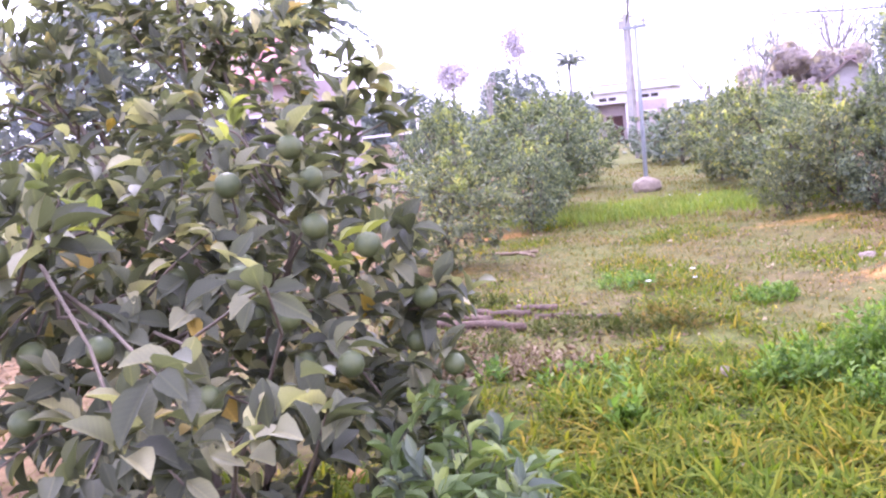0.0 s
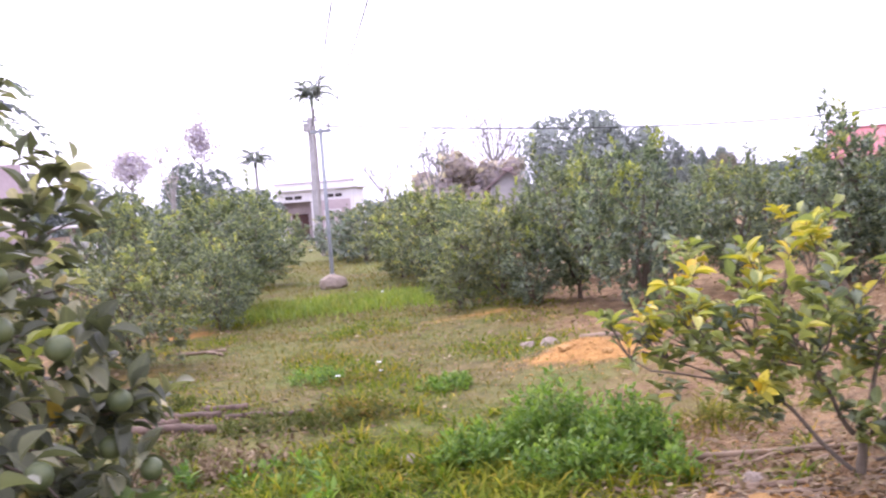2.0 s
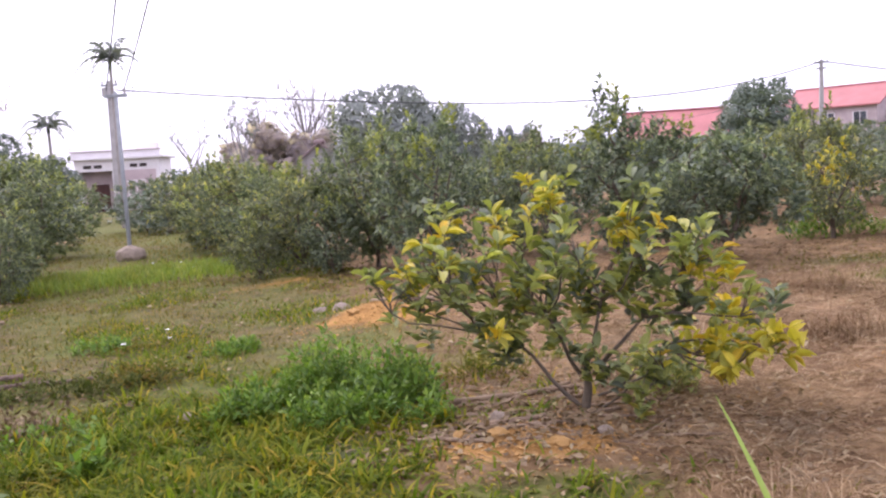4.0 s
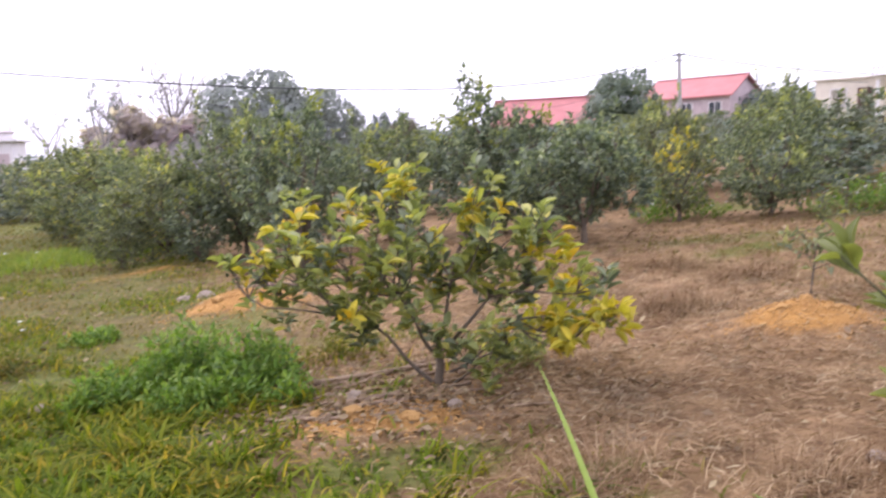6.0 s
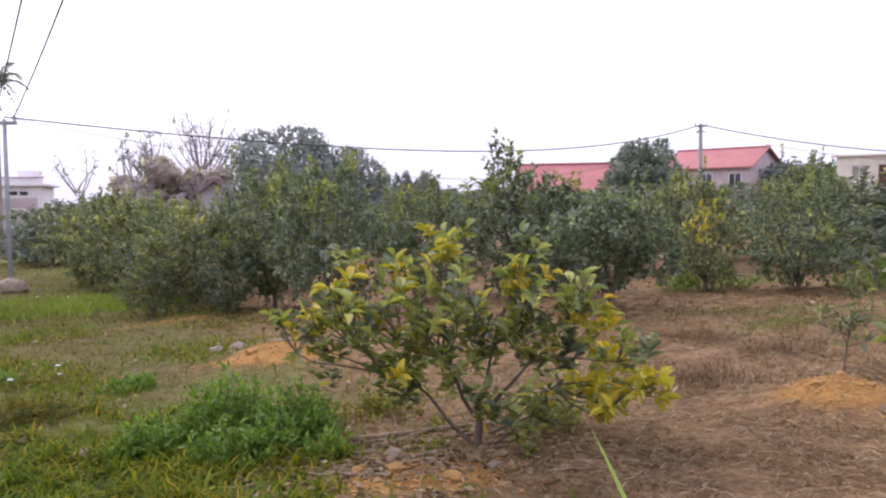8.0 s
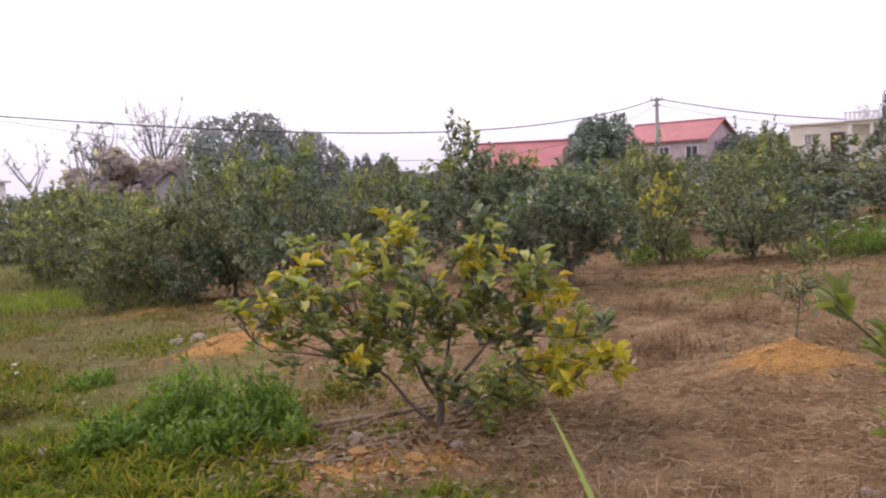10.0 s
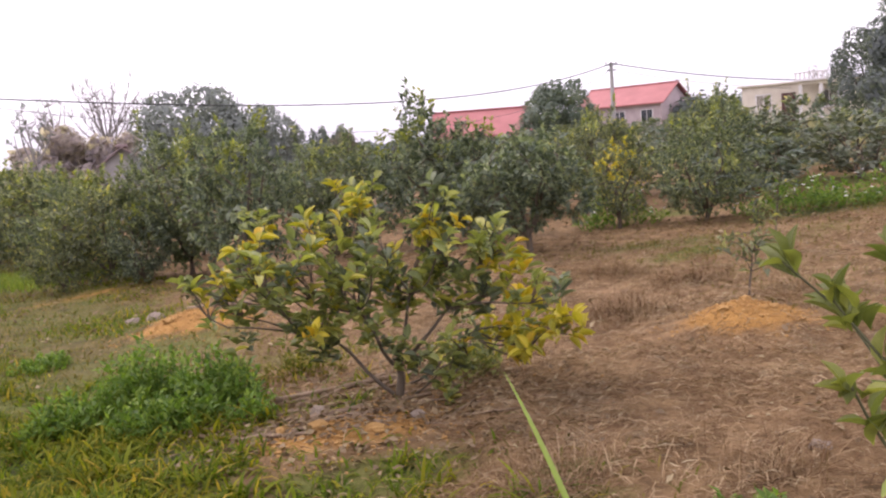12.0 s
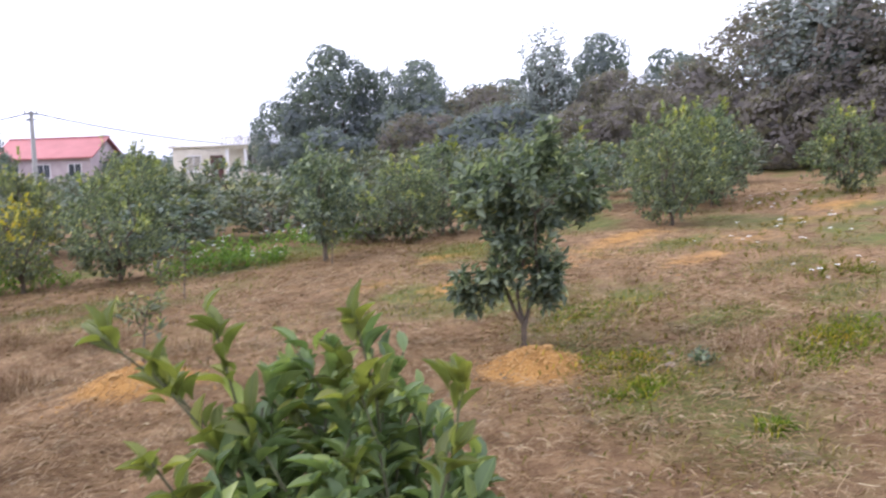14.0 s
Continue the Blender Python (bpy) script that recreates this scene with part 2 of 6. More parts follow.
M_PINK = plain_mat("pinkish_plaster", (0.55, 0.45, 0.47), (0.46, 0.37, 0.39), 1.5, 25, 0.85, 0.2)
M_CREAM = plain_mat("cream_plaster", (0.78, 0.71, 0.62), (0.68, 0.61, 0.53), 1.3, 25, 0.85, 0.2)
# The roof red is paled slightly towards pink, haze put into its colour.
M_ROOF = plain_mat("hazed_red_roof_sheet", (0.46, 0.175, 0.175), (0.38, 0.14, 0.14), 0.8, 12, 0.55, 0.2)
M_ROOF_DULL = plain_mat("dull_red_roof", (0.32, 0.23, 0.23), (0.26, 0.20, 0.20), 1.0, 14, 0.8, 0.4)
M_DARK = plain_mat("dark_opening", (0.045, 0.035, 0.035), (0.06, 0.05, 0.05), 3, 30, 0.6, 0.1)
M_DOOR = plain_mat("dark_red_wood", (0.12, 0.05, 0.045), (0.08, 0.04, 0.04), 3, 40, 0.6, 0.3)
M_WIRE = plain_mat("black_cable", (0.05, 0.05, 0.055), (0.07, 0.07, 0.075), 5, 40, 0.6, 0.1)
M_GLASS = mat("window_glass", lambda nt: surf(nt, (0.05, 0.06, 0.07), 0.08, spec=0.6))


def ground_shader(nt):
    a = {}
    for key in ("grass", "soil", "lush"):
        n = nt.nodes.new("ShaderNodeAttribute")
        n.attribute_name = key
        a[key] = n.outputs["Fac"]
    big, mid, fine = tex(nt, 0.9, 5), tex(nt, 5.5, 6, 0.65), tex(nt, 46, 5, 0.7)
    straw = mixc(nt, ramp(nt, big, [(0.38, (0, 0, 0)), (0.62, (1, 1, 1))]), ramp(nt, mid, [(0.28, (0.095, 0.056, 0.028)), (0.5, (0.215, 0.134, 0.07)), (0.72, (0.36, 0.238, 0.125))]), ramp(nt, mid, [(0.28, (0.11, 0.07, 0.034)), (0.5, (0.23, 0.15, 0.075)), (0.72, (0.36, 0.242, 0.125))]))
    soil = ramp(nt, mid, [(0.3, (0.24, 0.125, 0.04)), (0.55, (0.39, 0.213, 0.064)), (0.75, (0.50, 0.295, 0.098))])
    grass = mixc(nt, ramp(nt, big, [(0.38, (0, 0, 0)), (0.62, (1, 1, 1))]), ramp(nt, mid, [(0.3, (0.078, 0.066, 0.03)), (0.5, (0.138, 0.114, 0.043)), (0.75, (0.205, 0.158, 0.068))]), ramp(nt, mid, [(0.3, (0.07, 0.088, 0.022)), (0.5, (0.12, 0.138, 0.032)), (0.75, (0.18, 0.175, 0.055))]))
    lush = ramp(nt, mid, [(0.3, (0.05, 0.06, 0.02)), (0.6, (0.085, 0.10, 0.03)), (0.8, (0.14, 0.12, 0.05))])

    def edge(key):
        v = math2(nt, "ADD", a[key], math2(nt, "MULTIPLY", math2(nt, "SUBTRACT", math2(nt, "ADD", math2(nt, "MULTIPLY", big, 0.5), math2(nt, "MULTIPLY", mid, 0.5)), 0.5), 1.3))
        return ramp(nt, v, [(0.35, (0, 0, 0)), (0.65, (1, 1, 1))])
    c = mixc(nt, edge("grass"), straw, grass)
    c = mixc(nt, edge("lush"), c, lush)
    c = mixc(nt, edge("soil"), c, soil)
    c = mixc(nt, math2(nt, "MULTIPLY", fine, 0.8), mixc(nt, 1.0, c, (1.25, 1.22, 1.2), "MULTIPLY"), mixc(nt, 1.0, c, (0.5, 0.5, 0.5), "MULTIPLY"))
    return surf(nt, c, 0.95, bump(nt, math2(nt, "ADD", fine, mid), 0.8, 0.03), spec=0.2)


M_GROUND = mat("orchard_ground", ground_shader)


# ------------------------------------------------------------------ mesh helpers
def mesh_np(name, verts, quads, material, smooth=True, uv=None):
    """A mesh from arrays of corners and four-cornered faces."""
    me = bpy.data.meshes.new(name)
    verts, quads = np.asarray(verts, np.float32), np.asarray(quads, np.int32)
    me.vertices.add(len(verts))
    me.vertices.foreach_set("co", verts.ravel())
    me.loops.add(quads.size)
    me.loops.foreach_set("vertex_index", quads.ravel())
    me.polygons.add(len(quads))
    me.polygons.foreach_set("loop_start", np.arange(len(quads), dtype=np.int32) * 4)
    me.polygons.foreach_set("use_smooth", np.full(len(quads), smooth))
    if uv is not None:
        me.uv_layers.new(name="blade").data.foreach_set("uv", np.asarray(uv, np.float32)[quads.ravel()].ravel())
    me.update(calc_edges=True)
    me.materials.append(material)
    return me


def mesh_bm(name, bm, material, smooth=False):
    me = bpy.data.meshes.new(name)
    bm.normal_update()
    bm.to_mesh(me)
    bm.free()
    for p in me.polygons:
        p.use_smooth = smooth
    me.materials.append(material)
    return me


def part(name, me, parent, label="", m=None, kind=""):
    ob = new(name, me)
    ob.parent = parent
    if m is not None:
        ob.matrix_basis = m
    return tagged(ob, label, kind=kind)


def thing(name, label, category, m=None, group="", kind=""):
    ob = new(name)
    ob.empty_display_size = 0.1
    if m is not None:
        ob.matrix_basis = m
    return tagged(ob, label, category, group, kind)


def box_bm(size, at=(0, 0, 0), bevel=0.0, bm=None):
    bm = bm or bmesh.new()
    made = bmesh.ops.create_cube(bm, size=1.0, matrix=Matrix.LocRotScale(at, None, size))
    if bevel:
        edges = list({e for v in made["verts"] for e in v.link_edges})
        bmesh.ops.bevel(bm, geom=edges, offset=bevel, segments=2, affect="EDGES", profile=0.5)
    return bm


class Tubes:
    """Tapered round stems, gathered into one mesh."""
    def __init__(self, sides=6):
        self.v, self.q, self.n, self.sides = [], [], 0, sides

    def add(self, points, radii):
        pts = np.asarray(points, float)
        k, s = len(pts), self.sides
        d = np.gradient(pts, axis=0)
        d /= np.linalg.norm(d, axis=1, keepdims=True) + 1e-9
        ref = np.array([0.3, 0.2, 0.93]) if abs(d[0][2]) < 0.85 else np.array([1.0, 0.1, 0])
        u = np.cross(d, ref)
        u /= np.linalg.norm(u, axis=1, keepdims=True) + 1e-9
        w = np.cross(d, u)
        a = np.linspace(0, 2 * np.pi, s, endpoint=False)
        ring = np.cos(a)[None, :, None] * u[:, None, :] + np.sin(a)[None, :, None] * w[:, None, :]
        r = np.asarray(radii, float)[:, None, None]
        self.v.append((pts[:, None, :] + ring * r).reshape(-1, 3))
        i, j = np.meshgrid(np.arange(k - 1), np.arange(s), indexing="ij")
        q = np.stack([i * s + j, i * s + (j + 1) % s, (i + 1) * s + (j + 1) % s, (i + 1) * s + j], -1).reshape(-1, 4)
        self.q.append(q + self.n)
        self.n += k * s

    def mesh(self, name, material):
        return mesh_np(name, np.concatenate(self.v), np.concatenate(self.q), material)


def bent(a, b, rng, sag=0.12, n=6):
    """A crooked line from a to b."""
    a, b = np.asarray(a, float), np.asarray(b, float)
    t = np.linspace(0, 1, n)[:, None]
    off = rng.normal(0, sag * np.linalg.norm(b - a), 3)
    off2 = rng.normal(0, sag * 0.5 * np.linalg.norm(b - a), 3)
    return a + (b - a) * t + off * np.sin(np.pi * t) + off2 * np.sin(2 * np.pi * t)


def leaf_shape(rows, widths, fold=0.22, droop=0.25):
    """Blade of a leaf along +y, one long and one wide, folded along its rib and bent down to the tip."""
    s, w = np.asarray(rows, float), np.asarray(widths, float)
    v = []
    for t, h in zip(s, w):
        z = -droop * t * t
        v += [(-h / 2, t, z + fold * h), (0, t, z), (h / 2, t, z + fold * h)]
    q = []
    for i in range(len(s) - 1):
        for j in range(2):
            q.append((3 * i + j, 3 * i + j + 1, 3 * i + j + 4, 3 * i + j + 3))
    return np.array(v), np.array(q)


LEAF_FINE = leaf_shape([0, 0.12, 0.3, 0.55, 0.8, 1.0], [0.05, 0.30, 0.80, 1.0, 0.74, 0.12])
LEAF_MID = leaf_shape([0, 0.5, 1.0], [0.12, 1.0, 0.12])
LEAF_LOW = (np.array([(0, 0, 0), (0.5, 0.48, 0.1), (0, 1, -0.16), (-0.5, 0.48, 0.1), (0, 0.5, -0.02)]), np.array([(0, 1, 2, 4), (0, 4, 2, 3)]))
LEAF_FAR = (np.array([(0, 0, 0), (0.5, 0.5, 0.06), (0, 1, -0.12), (-0.5, 0.5, 0.06)]), np.array([(0, 1, 2, 3)]))


def leaf_frames(d, up):
    """Right, along and face directions for leaves that point along d with their faces towards up."""
    d = d / (np.linalg.norm(d, axis=1, keepdims=True) + 1e-9)
    x = np.cross(d, up)
    x /= np.linalg.norm(x, axis=1, keepdims=True) + 1e-9
    return x, d, np.cross(x, d)


def leaf_mesh(name, shape, p, d, up, length, width, material):
    v, q = shape
    x, y, z = leaf_frames(d, up)
    L, W = length[:, None, None], width[:, None, None]
    verts = p[:, None, :] + v[None, :, 0:1] * W * x[:, None, :] + v[None, :, 1:2] * L * y[:, None, :] + v[None, :, 2:3] * L * z[:, None, :]
    quads = (q[None] + (np.arange(len(p)) * len(v))[:, None, None]).reshape(-1, 4)
    uv = np.tile(np.stack([v[:, 0] + 0.5, v[:, 1]], -1), (len(p), 1))
    return mesh_np(name, verts.reshape(-1, 3), quads, material, uv=uv)


def spray(rng, tips, dirs, per, spread, length, aspect=0.5, lift=0.08, twig=0.16):
    """Leaves round the last stretch of each twig. Returns places, directions, faces, lengths, widths."""
    n = len(tips)
    t = rng.uniform(0, 1, (n, per))
    p = tips[:, None, :] - dirs[:, None, :] * (1 - t[..., None]) * twig + rng.normal(0, 0.012, (n, per, 3))
    rad = rng.normal(0, 1, (n, per, 3))
    rad -= (rad * dirs[:, None, :]).sum(-1, keepdims=True) * dirs[:, None, :]
    rad /= np.linalg.norm(rad, axis=-1, keepdims=True) + 1e-9
    d = rad * spread + dirs[:, None, :] * (0.35 + 0.7 * t[..., None]) + np.array([0, 0, lift]) + rng.normal(0, 0.18, (n, per, 3))
    up = np.array([0, 0, 1.0]) + dirs[:, None, :] * 0.5 + rng.normal(0, 0.35, (n, per, 3))
    L = length * rng.uniform(0.6, 1.2, (n, per))
    W = L * aspect * rng.uniform(0.85, 1.15, (n, per))
    return p.reshape(-1, 3), d.reshape(-1, 3), up.reshape(-1, 3), L.ravel(), W.ravel()


def fnoise(p, s, seed=0):
    return np.array([noise.noise(Vector((a * s + seed * 7.3, b * s - seed * 3.1, c * s + seed))) for a, b, c in p])


# ------------------------------------------------------------------ ground
def slope(x):
    """The orchard falls to the left of the track's entrance and climbs to the wood on the right."""
    x = np.asarray(x, float)
    left = np.where(x < -4, -0.2 + 0.026 * (np.maximum(x, -34) + 4), 0.05 * x)
    return np.where(x > 26, 1.3 + 0.03 * (np.minimum(x, 90) - 26), left)


# earth heaps: x, y, radius, height
HEAPS = [(0.0, 6.75, 0.8, 0.06), (2.24, 7.0, 0.42, 0.17), (4.2, 5.38, 0.3, 0.13), (-2.0, 9.5, 0.7, 0.16), (-0.3, 5.75, 0.5, 0.05), (-4.0, 12.9, 1.2, 0.08), (1.5, 12.1, 0.8, 0.06)]


def ground_z(x, y):
    x, y = np.asarray(x, float), np.asarray(y, float)
    z = slope(x)
    for hx, hy, r, h in HEAPS:
        z = z + h * np.exp(-((x - hx) ** 2 + (y - hy) ** 2) / (r * r) * 1.6)
    z = z + 0.018 * np.sin(x * 2.1 + 1.3 * np.sin(y * 1.7)) * np.cos(y * 1.9 + 0.7 * x) + 0.009 * np.sin(x * 6.3 + y * 2.2) * np.sin(y * 5.1 - x * 1.4)
    return z


def gz(x, y):
    return float(ground_z(x, y))


def blob(x, y, cx, cy, rx, ry, turn=0.0):
    c, s = math.cos(radians(turn)), math.sin(radians(turn))
    u, v = (x - cx) * c + (y - cy) * s, -(x - cx) * s + (y - cy) * c
    return np.exp(-((u / rx) ** 2 + (v / ry) ** 2))


def zones(x, y):
    """How much of the ground is short grass, lush grass and bare orange earth at a place."""
    off = x + 0.9 + 0.56 * (y - 3.0)          # the grassy track runs away to the left
    grass = np.clip(1.2 - np.where(off > 0, off / np.where(y > 7.4, 3.6, 1.9), -off / 4.6), 0, 1)
    for bx, by, rx, ry in ((4.6, 4.75, 0.5, 0.3), (5.9, 4.3, 0.6, 0.3), (6.6, 6.4, 0.9, 0.4), (7.4, 5.0, 0.7, 0.4), (3.2, 10.2, 1.2, 0.4), (5.2, 7.6, 0.8, 0.3), (9.5, 8.2, 1.0, 0.4), (12, 7.2, 1.2, 0.5), (6.0, 5.2, 0.9, 0.4), (8.6, 6.2, 1.0, 0.5), (5.0, 5.6, 0.5, 0.35), (0.9, 3.9, 0.6, 0.3), (-0.1, 5.2, 0.7, 0.3), (0.75, 5.05, 0.3, 0.16), (0.5, 4.6, 0.5, 0.25), (-6.2, 9.2, 1.0, 0.5)):
        grass = np.maximum(grass, 0.85 * blob(x, y, bx, by, rx, ry, 15))
    grass = np.maximum(grass, 0.8 * blob(x, y, 5.4, 6.2, 1.0, 0.5, 30) + 0.7 * blob(x, y, 2.8, 11.0, 1.6, 0.5))
    mottle = np.sin(1.35 * x + 1.2 * np.sin(0.9 * y)) * np.sin(1.15 * y + 1.4 * np.sin(0.7 * x))
    grass = np.maximum(grass, np.clip((x - 2.2) / 2.5, 0, 1) * np.clip(0.36 + 0.6 * mottle, 0, 0.82))
    grass = np.maximum(grass, np.where(np.hypot(x, y) > 34, 0.8, 0))
    lush = 1.2 * blob(x, y, -1.9, 5.2, 1.1, 1.35, 10) + 0.7 * blob(x, y, -0.6, 3.8, 0.9, 0.9) + 0.9 * blob(x, y, -7.3, 14.4, 1.9, 0.9, 30) + 0.6 * blob(x, y, 6.5, 4.4, 0.8, 0.4)
    lush = lush + 0.8 * blob(x, y, 5.2, 12.3, 1.2, 0.5)
    soil = 0.95 * blob(x, y, -2.0, 9.3, 0.75, 0.4, 10) + 1.1 * blob(x, y, 2.24, 6.95, 0.45, 0.36) + 1.3 * blob(x, y, 4.2, 5.32, 0.4, 0.3) + 1.2 * blob(x, y, -0.3, 5.88, 0.52, 0.34)
    soil = soil + 0.5 * blob(x, y, -4.4, 12.3, 1.8, 0.4, 20) + 0.2 * blob(x, y, -2.6, 11.2, 1.2, 0.4, 20) + 0.45 * blob(x, y, -7.0, 9.2, 1.2, 0.6, 30) + 0.45 * blob(x, y, 7.5, 8.5, 2.6, 0.9, 10) + 0.45 * blob(x, y, 12.5, 8.0, 3.0, 1.0, 10)
    for bx, by, rx, ry, k in ((6.2, 8.2, 0.9, 0.35, 0.5), (8.6, 7.2, 1.2, 0.35, 0.5), (10.2, 9.4, 1.3, 0.4, 0.5), (7.2, 10.2, 1.0, 0.4, 0.5), (5.4, 9.2, 0.7, 0.3, 0.45), (15.5, 9.0, 1.5, 0.6, 0.5), (-8.6, 11.8, 1.0, 0.5, 0.7), (-5.6, 8.4, 0.8, 0.4, 0.35), (-6.0, 6.2, 1.0, 0.5, 0.2), (-3.0, 5.0, 0.7, 0.4, 0.5), (1.0, 12.6, 1.4, 0.5, 0.4), (-24, 42, 4, 2, 0.6)):
        soil = soil + k * blob(x, y, bx, by, rx, ry, 10)
    lush = lush * np.clip(1.1 - soil, 0, 1)
    return np.clip(grass, 0, 1), np.clip(lush, 0, 1), np.clip(soil, 0, 1)


def axis(lo, hi, fine, far, grow=1.18):
    a = list(np.arange(lo, hi + fine, fine))
    s = fine
    while a[-1] < far:
        s *= grow
        a.append(a[-1] + s)
    s, b = fine, []
    x = lo
    while x > -far:
        s *= grow
        x -= s
        b.append(x)
    return np.array(b[::-1] + a)


gx, gy = axis(-6.0, 7.0, 0.09, 1500), axis(1.0, 14.0, 0.09, 1500)
GX, GY = np.meshgrid(gx, gy)
nx = len(gx)
GI, GJ = np.meshgrid(np.arange(nx - 1), np.arange(len(gy) - 1))
gq = np.stack([GJ * nx + GI, GJ * nx + GI + 1, (GJ + 1) * nx + GI + 1, (GJ + 1) * nx + GI], -1).reshape(-1, 4)
g_me = mesh_np("ground", np.stack([GX.ravel(), GY.ravel(), ground_z(GX, GY).ravel()], -1), gq, M_GROUND)
zg, zl, zs = zones(GX.ravel(), GY.ravel())
for key, values in (("grass", zg), ("lush", zl), ("soil", zs)):
    at = g_me.attributes.new(key, "FLOAT", "POINT")
    at.data.foreach_set("value", values.astype(np.float32))
tagged(new("ground", g_me), "sloping orchard ground with dry straw, grass and bare orange earth", "ground", kind="structure")


# ------------------------------------------------------------------ trees
def crown_points(rng, n, h, r, base, seed, shell=0.5, lump=0.45, gaps=0.75, cone=0.0, lobes=None):
    """Twig tips in an uneven crown, with the directions that they point in. cone narrows it upwards; lobes builds it of round masses (x, y, z, radius)."""
    out, dirs = [], []
    if lobes is not None:
        lobes = np.asarray(lobes, float)
        share = lobes[:, 3] ** 2 / (lobes[:, 3] ** 2).sum()
        while len(out) < n:
            x, y, z, rad = lobes[rng.choice(len(lobes), p=share)]
            v = rng.normal(0, 1, 3)
            v /= np.linalg.norm(v)
            k = noise.noise(Vector(v * 2.6) + Vector((x * 5 + seed, y * 5, z * 5)))
            p = np.array([x, y, z]) + v * rad * (1 + lump * k) * rng.uniform(shell, 1.0) ** 0.5
            inside = np.linalg.norm(lobes[:, :3] - p, axis=1) < lobes[:, 3] * 0.62
            if inside.any() and rng.random() < 0.75 or p[2] < base * 0.5:
                continue
            d = v * np.array([1, 1, 0.6]) + np.array([0, 0, 0.45]) + rng.normal(0, 0.25, 3)
            out.append(p)
            dirs.append(d / np.linalg.norm(d))
        return np.array(out), np.array(dirs)
    cz, hz = (h + base) / 2, (h - base) / 2
    while len(out) < n:
        v = rng.normal(0, 1, 3)
        v /= np.linalg.norm(v)
        k = noise.noise(Vector((v[0] * 1.7 + seed * 3.7, v[1] * 1.7, v[2] * 1.7 - seed)))
        k2 = noise.noise(Vector((v[0] * 4.1 - seed, v[1] * 4.1 + seed, v[2] * 4.1)))
        reach = 1.0 + lump * k + 0.28 * k2
        if k2 < -0.32 and rng.random() < gaps:
            continue
        f = rng.uniform(shell, 1.0) ** 0.6
        taper = 1.0 - cone * (0.5 + 0.5 * v[2])
        p = np.array([v[0] * r * reach * f * taper, v[1] * r * reach * f * taper, cz + v[2] * hz * min(reach, 1.12) * f])
        if p[2] < base * 0.7:
            continue
        d = v * np.array([1, 1, 0.6]) + np.array([0, 0, 0.45]) + rng.normal(0, 0.25, 3)
        out.append(p)
        dirs.append(d / np.linalg.norm(d))
    return np.array(out), np.array(dirs)


def limbs(rng, tips, h, r, stems, fork, thick, twigs=26):
    """Trunk, limbs and twigs that carry a crown."""
    tu = Tubes(5)
    joints = []
    for i in range(stems):
        a = 2 * math.pi * (i + rng.uniform(-0.3, 0.3)) / stems
        top = np.array([math.cos(a) * r * rng.uniform(0.3, 0.6), math.sin(a) * r * rng.uniform(0.3, 0.6), h * rng.uniform(0.55, 0.8)])
        start = np.array([0, 0, fork]) + rng.normal(0, 0.01, 3)
        line = bent(start, top, rng, 0.1, 7)
        tu.add(line, np.linspace(thick * 0.75, thick * 0.25, 7))
        joints += list(line[2:])
    tu.add(np.array([[0.03, 0, -0.12], [0.01, 0.01, 0.0], [0, 0, fork * 0.5], [0, 0, fork + 0.04]]), [thick * 1.5, thick * 1.25, thick, thick * 0.85])
    joints = np.array(joints)
    for i in rng.permutation(len(tips))[:twigs]:
        j = joints[np.argmin(np.linalg.norm(joints - tips[i], axis=1) + rng.uniform(0, 0.15, len(joints)))]
        tu.add(bent(j, tips[i], rng, 0.08, 4), [thick * 0.22, thick * 0.16, thick * 0.12, 0.003])
    return tu


def citrus(seed, h, r, clumps, per, leaf, shape, material, label, base=0.12, stems=4, extra=None, aspect=0.5, thick=0.04, group="orchard trees", lump=0.45, cone=0.0, lobes=None, sprigs=5):
    """A citrus tree or bush: stems, dense leafy crown, and a share of leaves in a second colour near the tips."""
    rng = np.random.default_rng(seed)
    t = thing("citrus_tree", label, "tree", group=group)
    tips, dirs = crown_points(rng, clumps, h, r, base, seed, lump=lump, cone=cone, lobes=lobes)
    # long shoots that break the outline
    high = np.argsort(-tips[:, 2] + rng.uniform(0, 0.35 * h, len(tips)))[:sprigs]
    for i in high:
        up = dirs[i] * 0.4 + np.array([0, 0, 1.0])
        rise = up / np.linalg.norm(up) * rng.uniform(0.06, 0.16) * h
        tips = np.concatenate([tips, tips[i] + rise[None] * np.array([[0.5], [1.0]])])
        dirs = np.concatenate([dirs, np.repeat(up[None] / np.linalg.norm(up), 2, 0)])
    part("trunk", limbs(rng, tips, h, r, stems, max(0.2, base * 0.8), thick).mesh("trunk", M_BARK), t)
    second = np.zeros(len(tips), bool)
    if extra:
        share, where, material2 = extra
        score = tips[:, 2] / h + 0.35 * fnoise(tips, 1.6, seed) * where
        second = score > np.quantile(score, 1 - share)
    for name, pick, m, lab in (("crown", ~second, material, ""), ("young_leaves", second, extra[2] if extra else None, "yellowish young leaves")):
        if pick.any():
            p, d, up, L, W = spray(rng, tips[pick], dirs[pick], per, 0.85, leaf, aspect)
            part(name, leaf_mesh(name, shape, p, d, up, L, W, m), t, lab if name != "crown" else "", kind="stuff")
    return t


def place(src, x, y, s=1.0, turn=0.0, sz=None):
    own = Matrix.Diagonal((1 / src.scale.x, 1 / src.scale.y, 1 / src.scale.z, 1))
    return copy_thing(src, Matrix.Translation((x, y, gz(x, y) - 0.02)) @ Matrix.Rotation(radians(turn), 4, "Z") @ Matrix.Diagonal((s, s, sz or s, 1)) @ own)


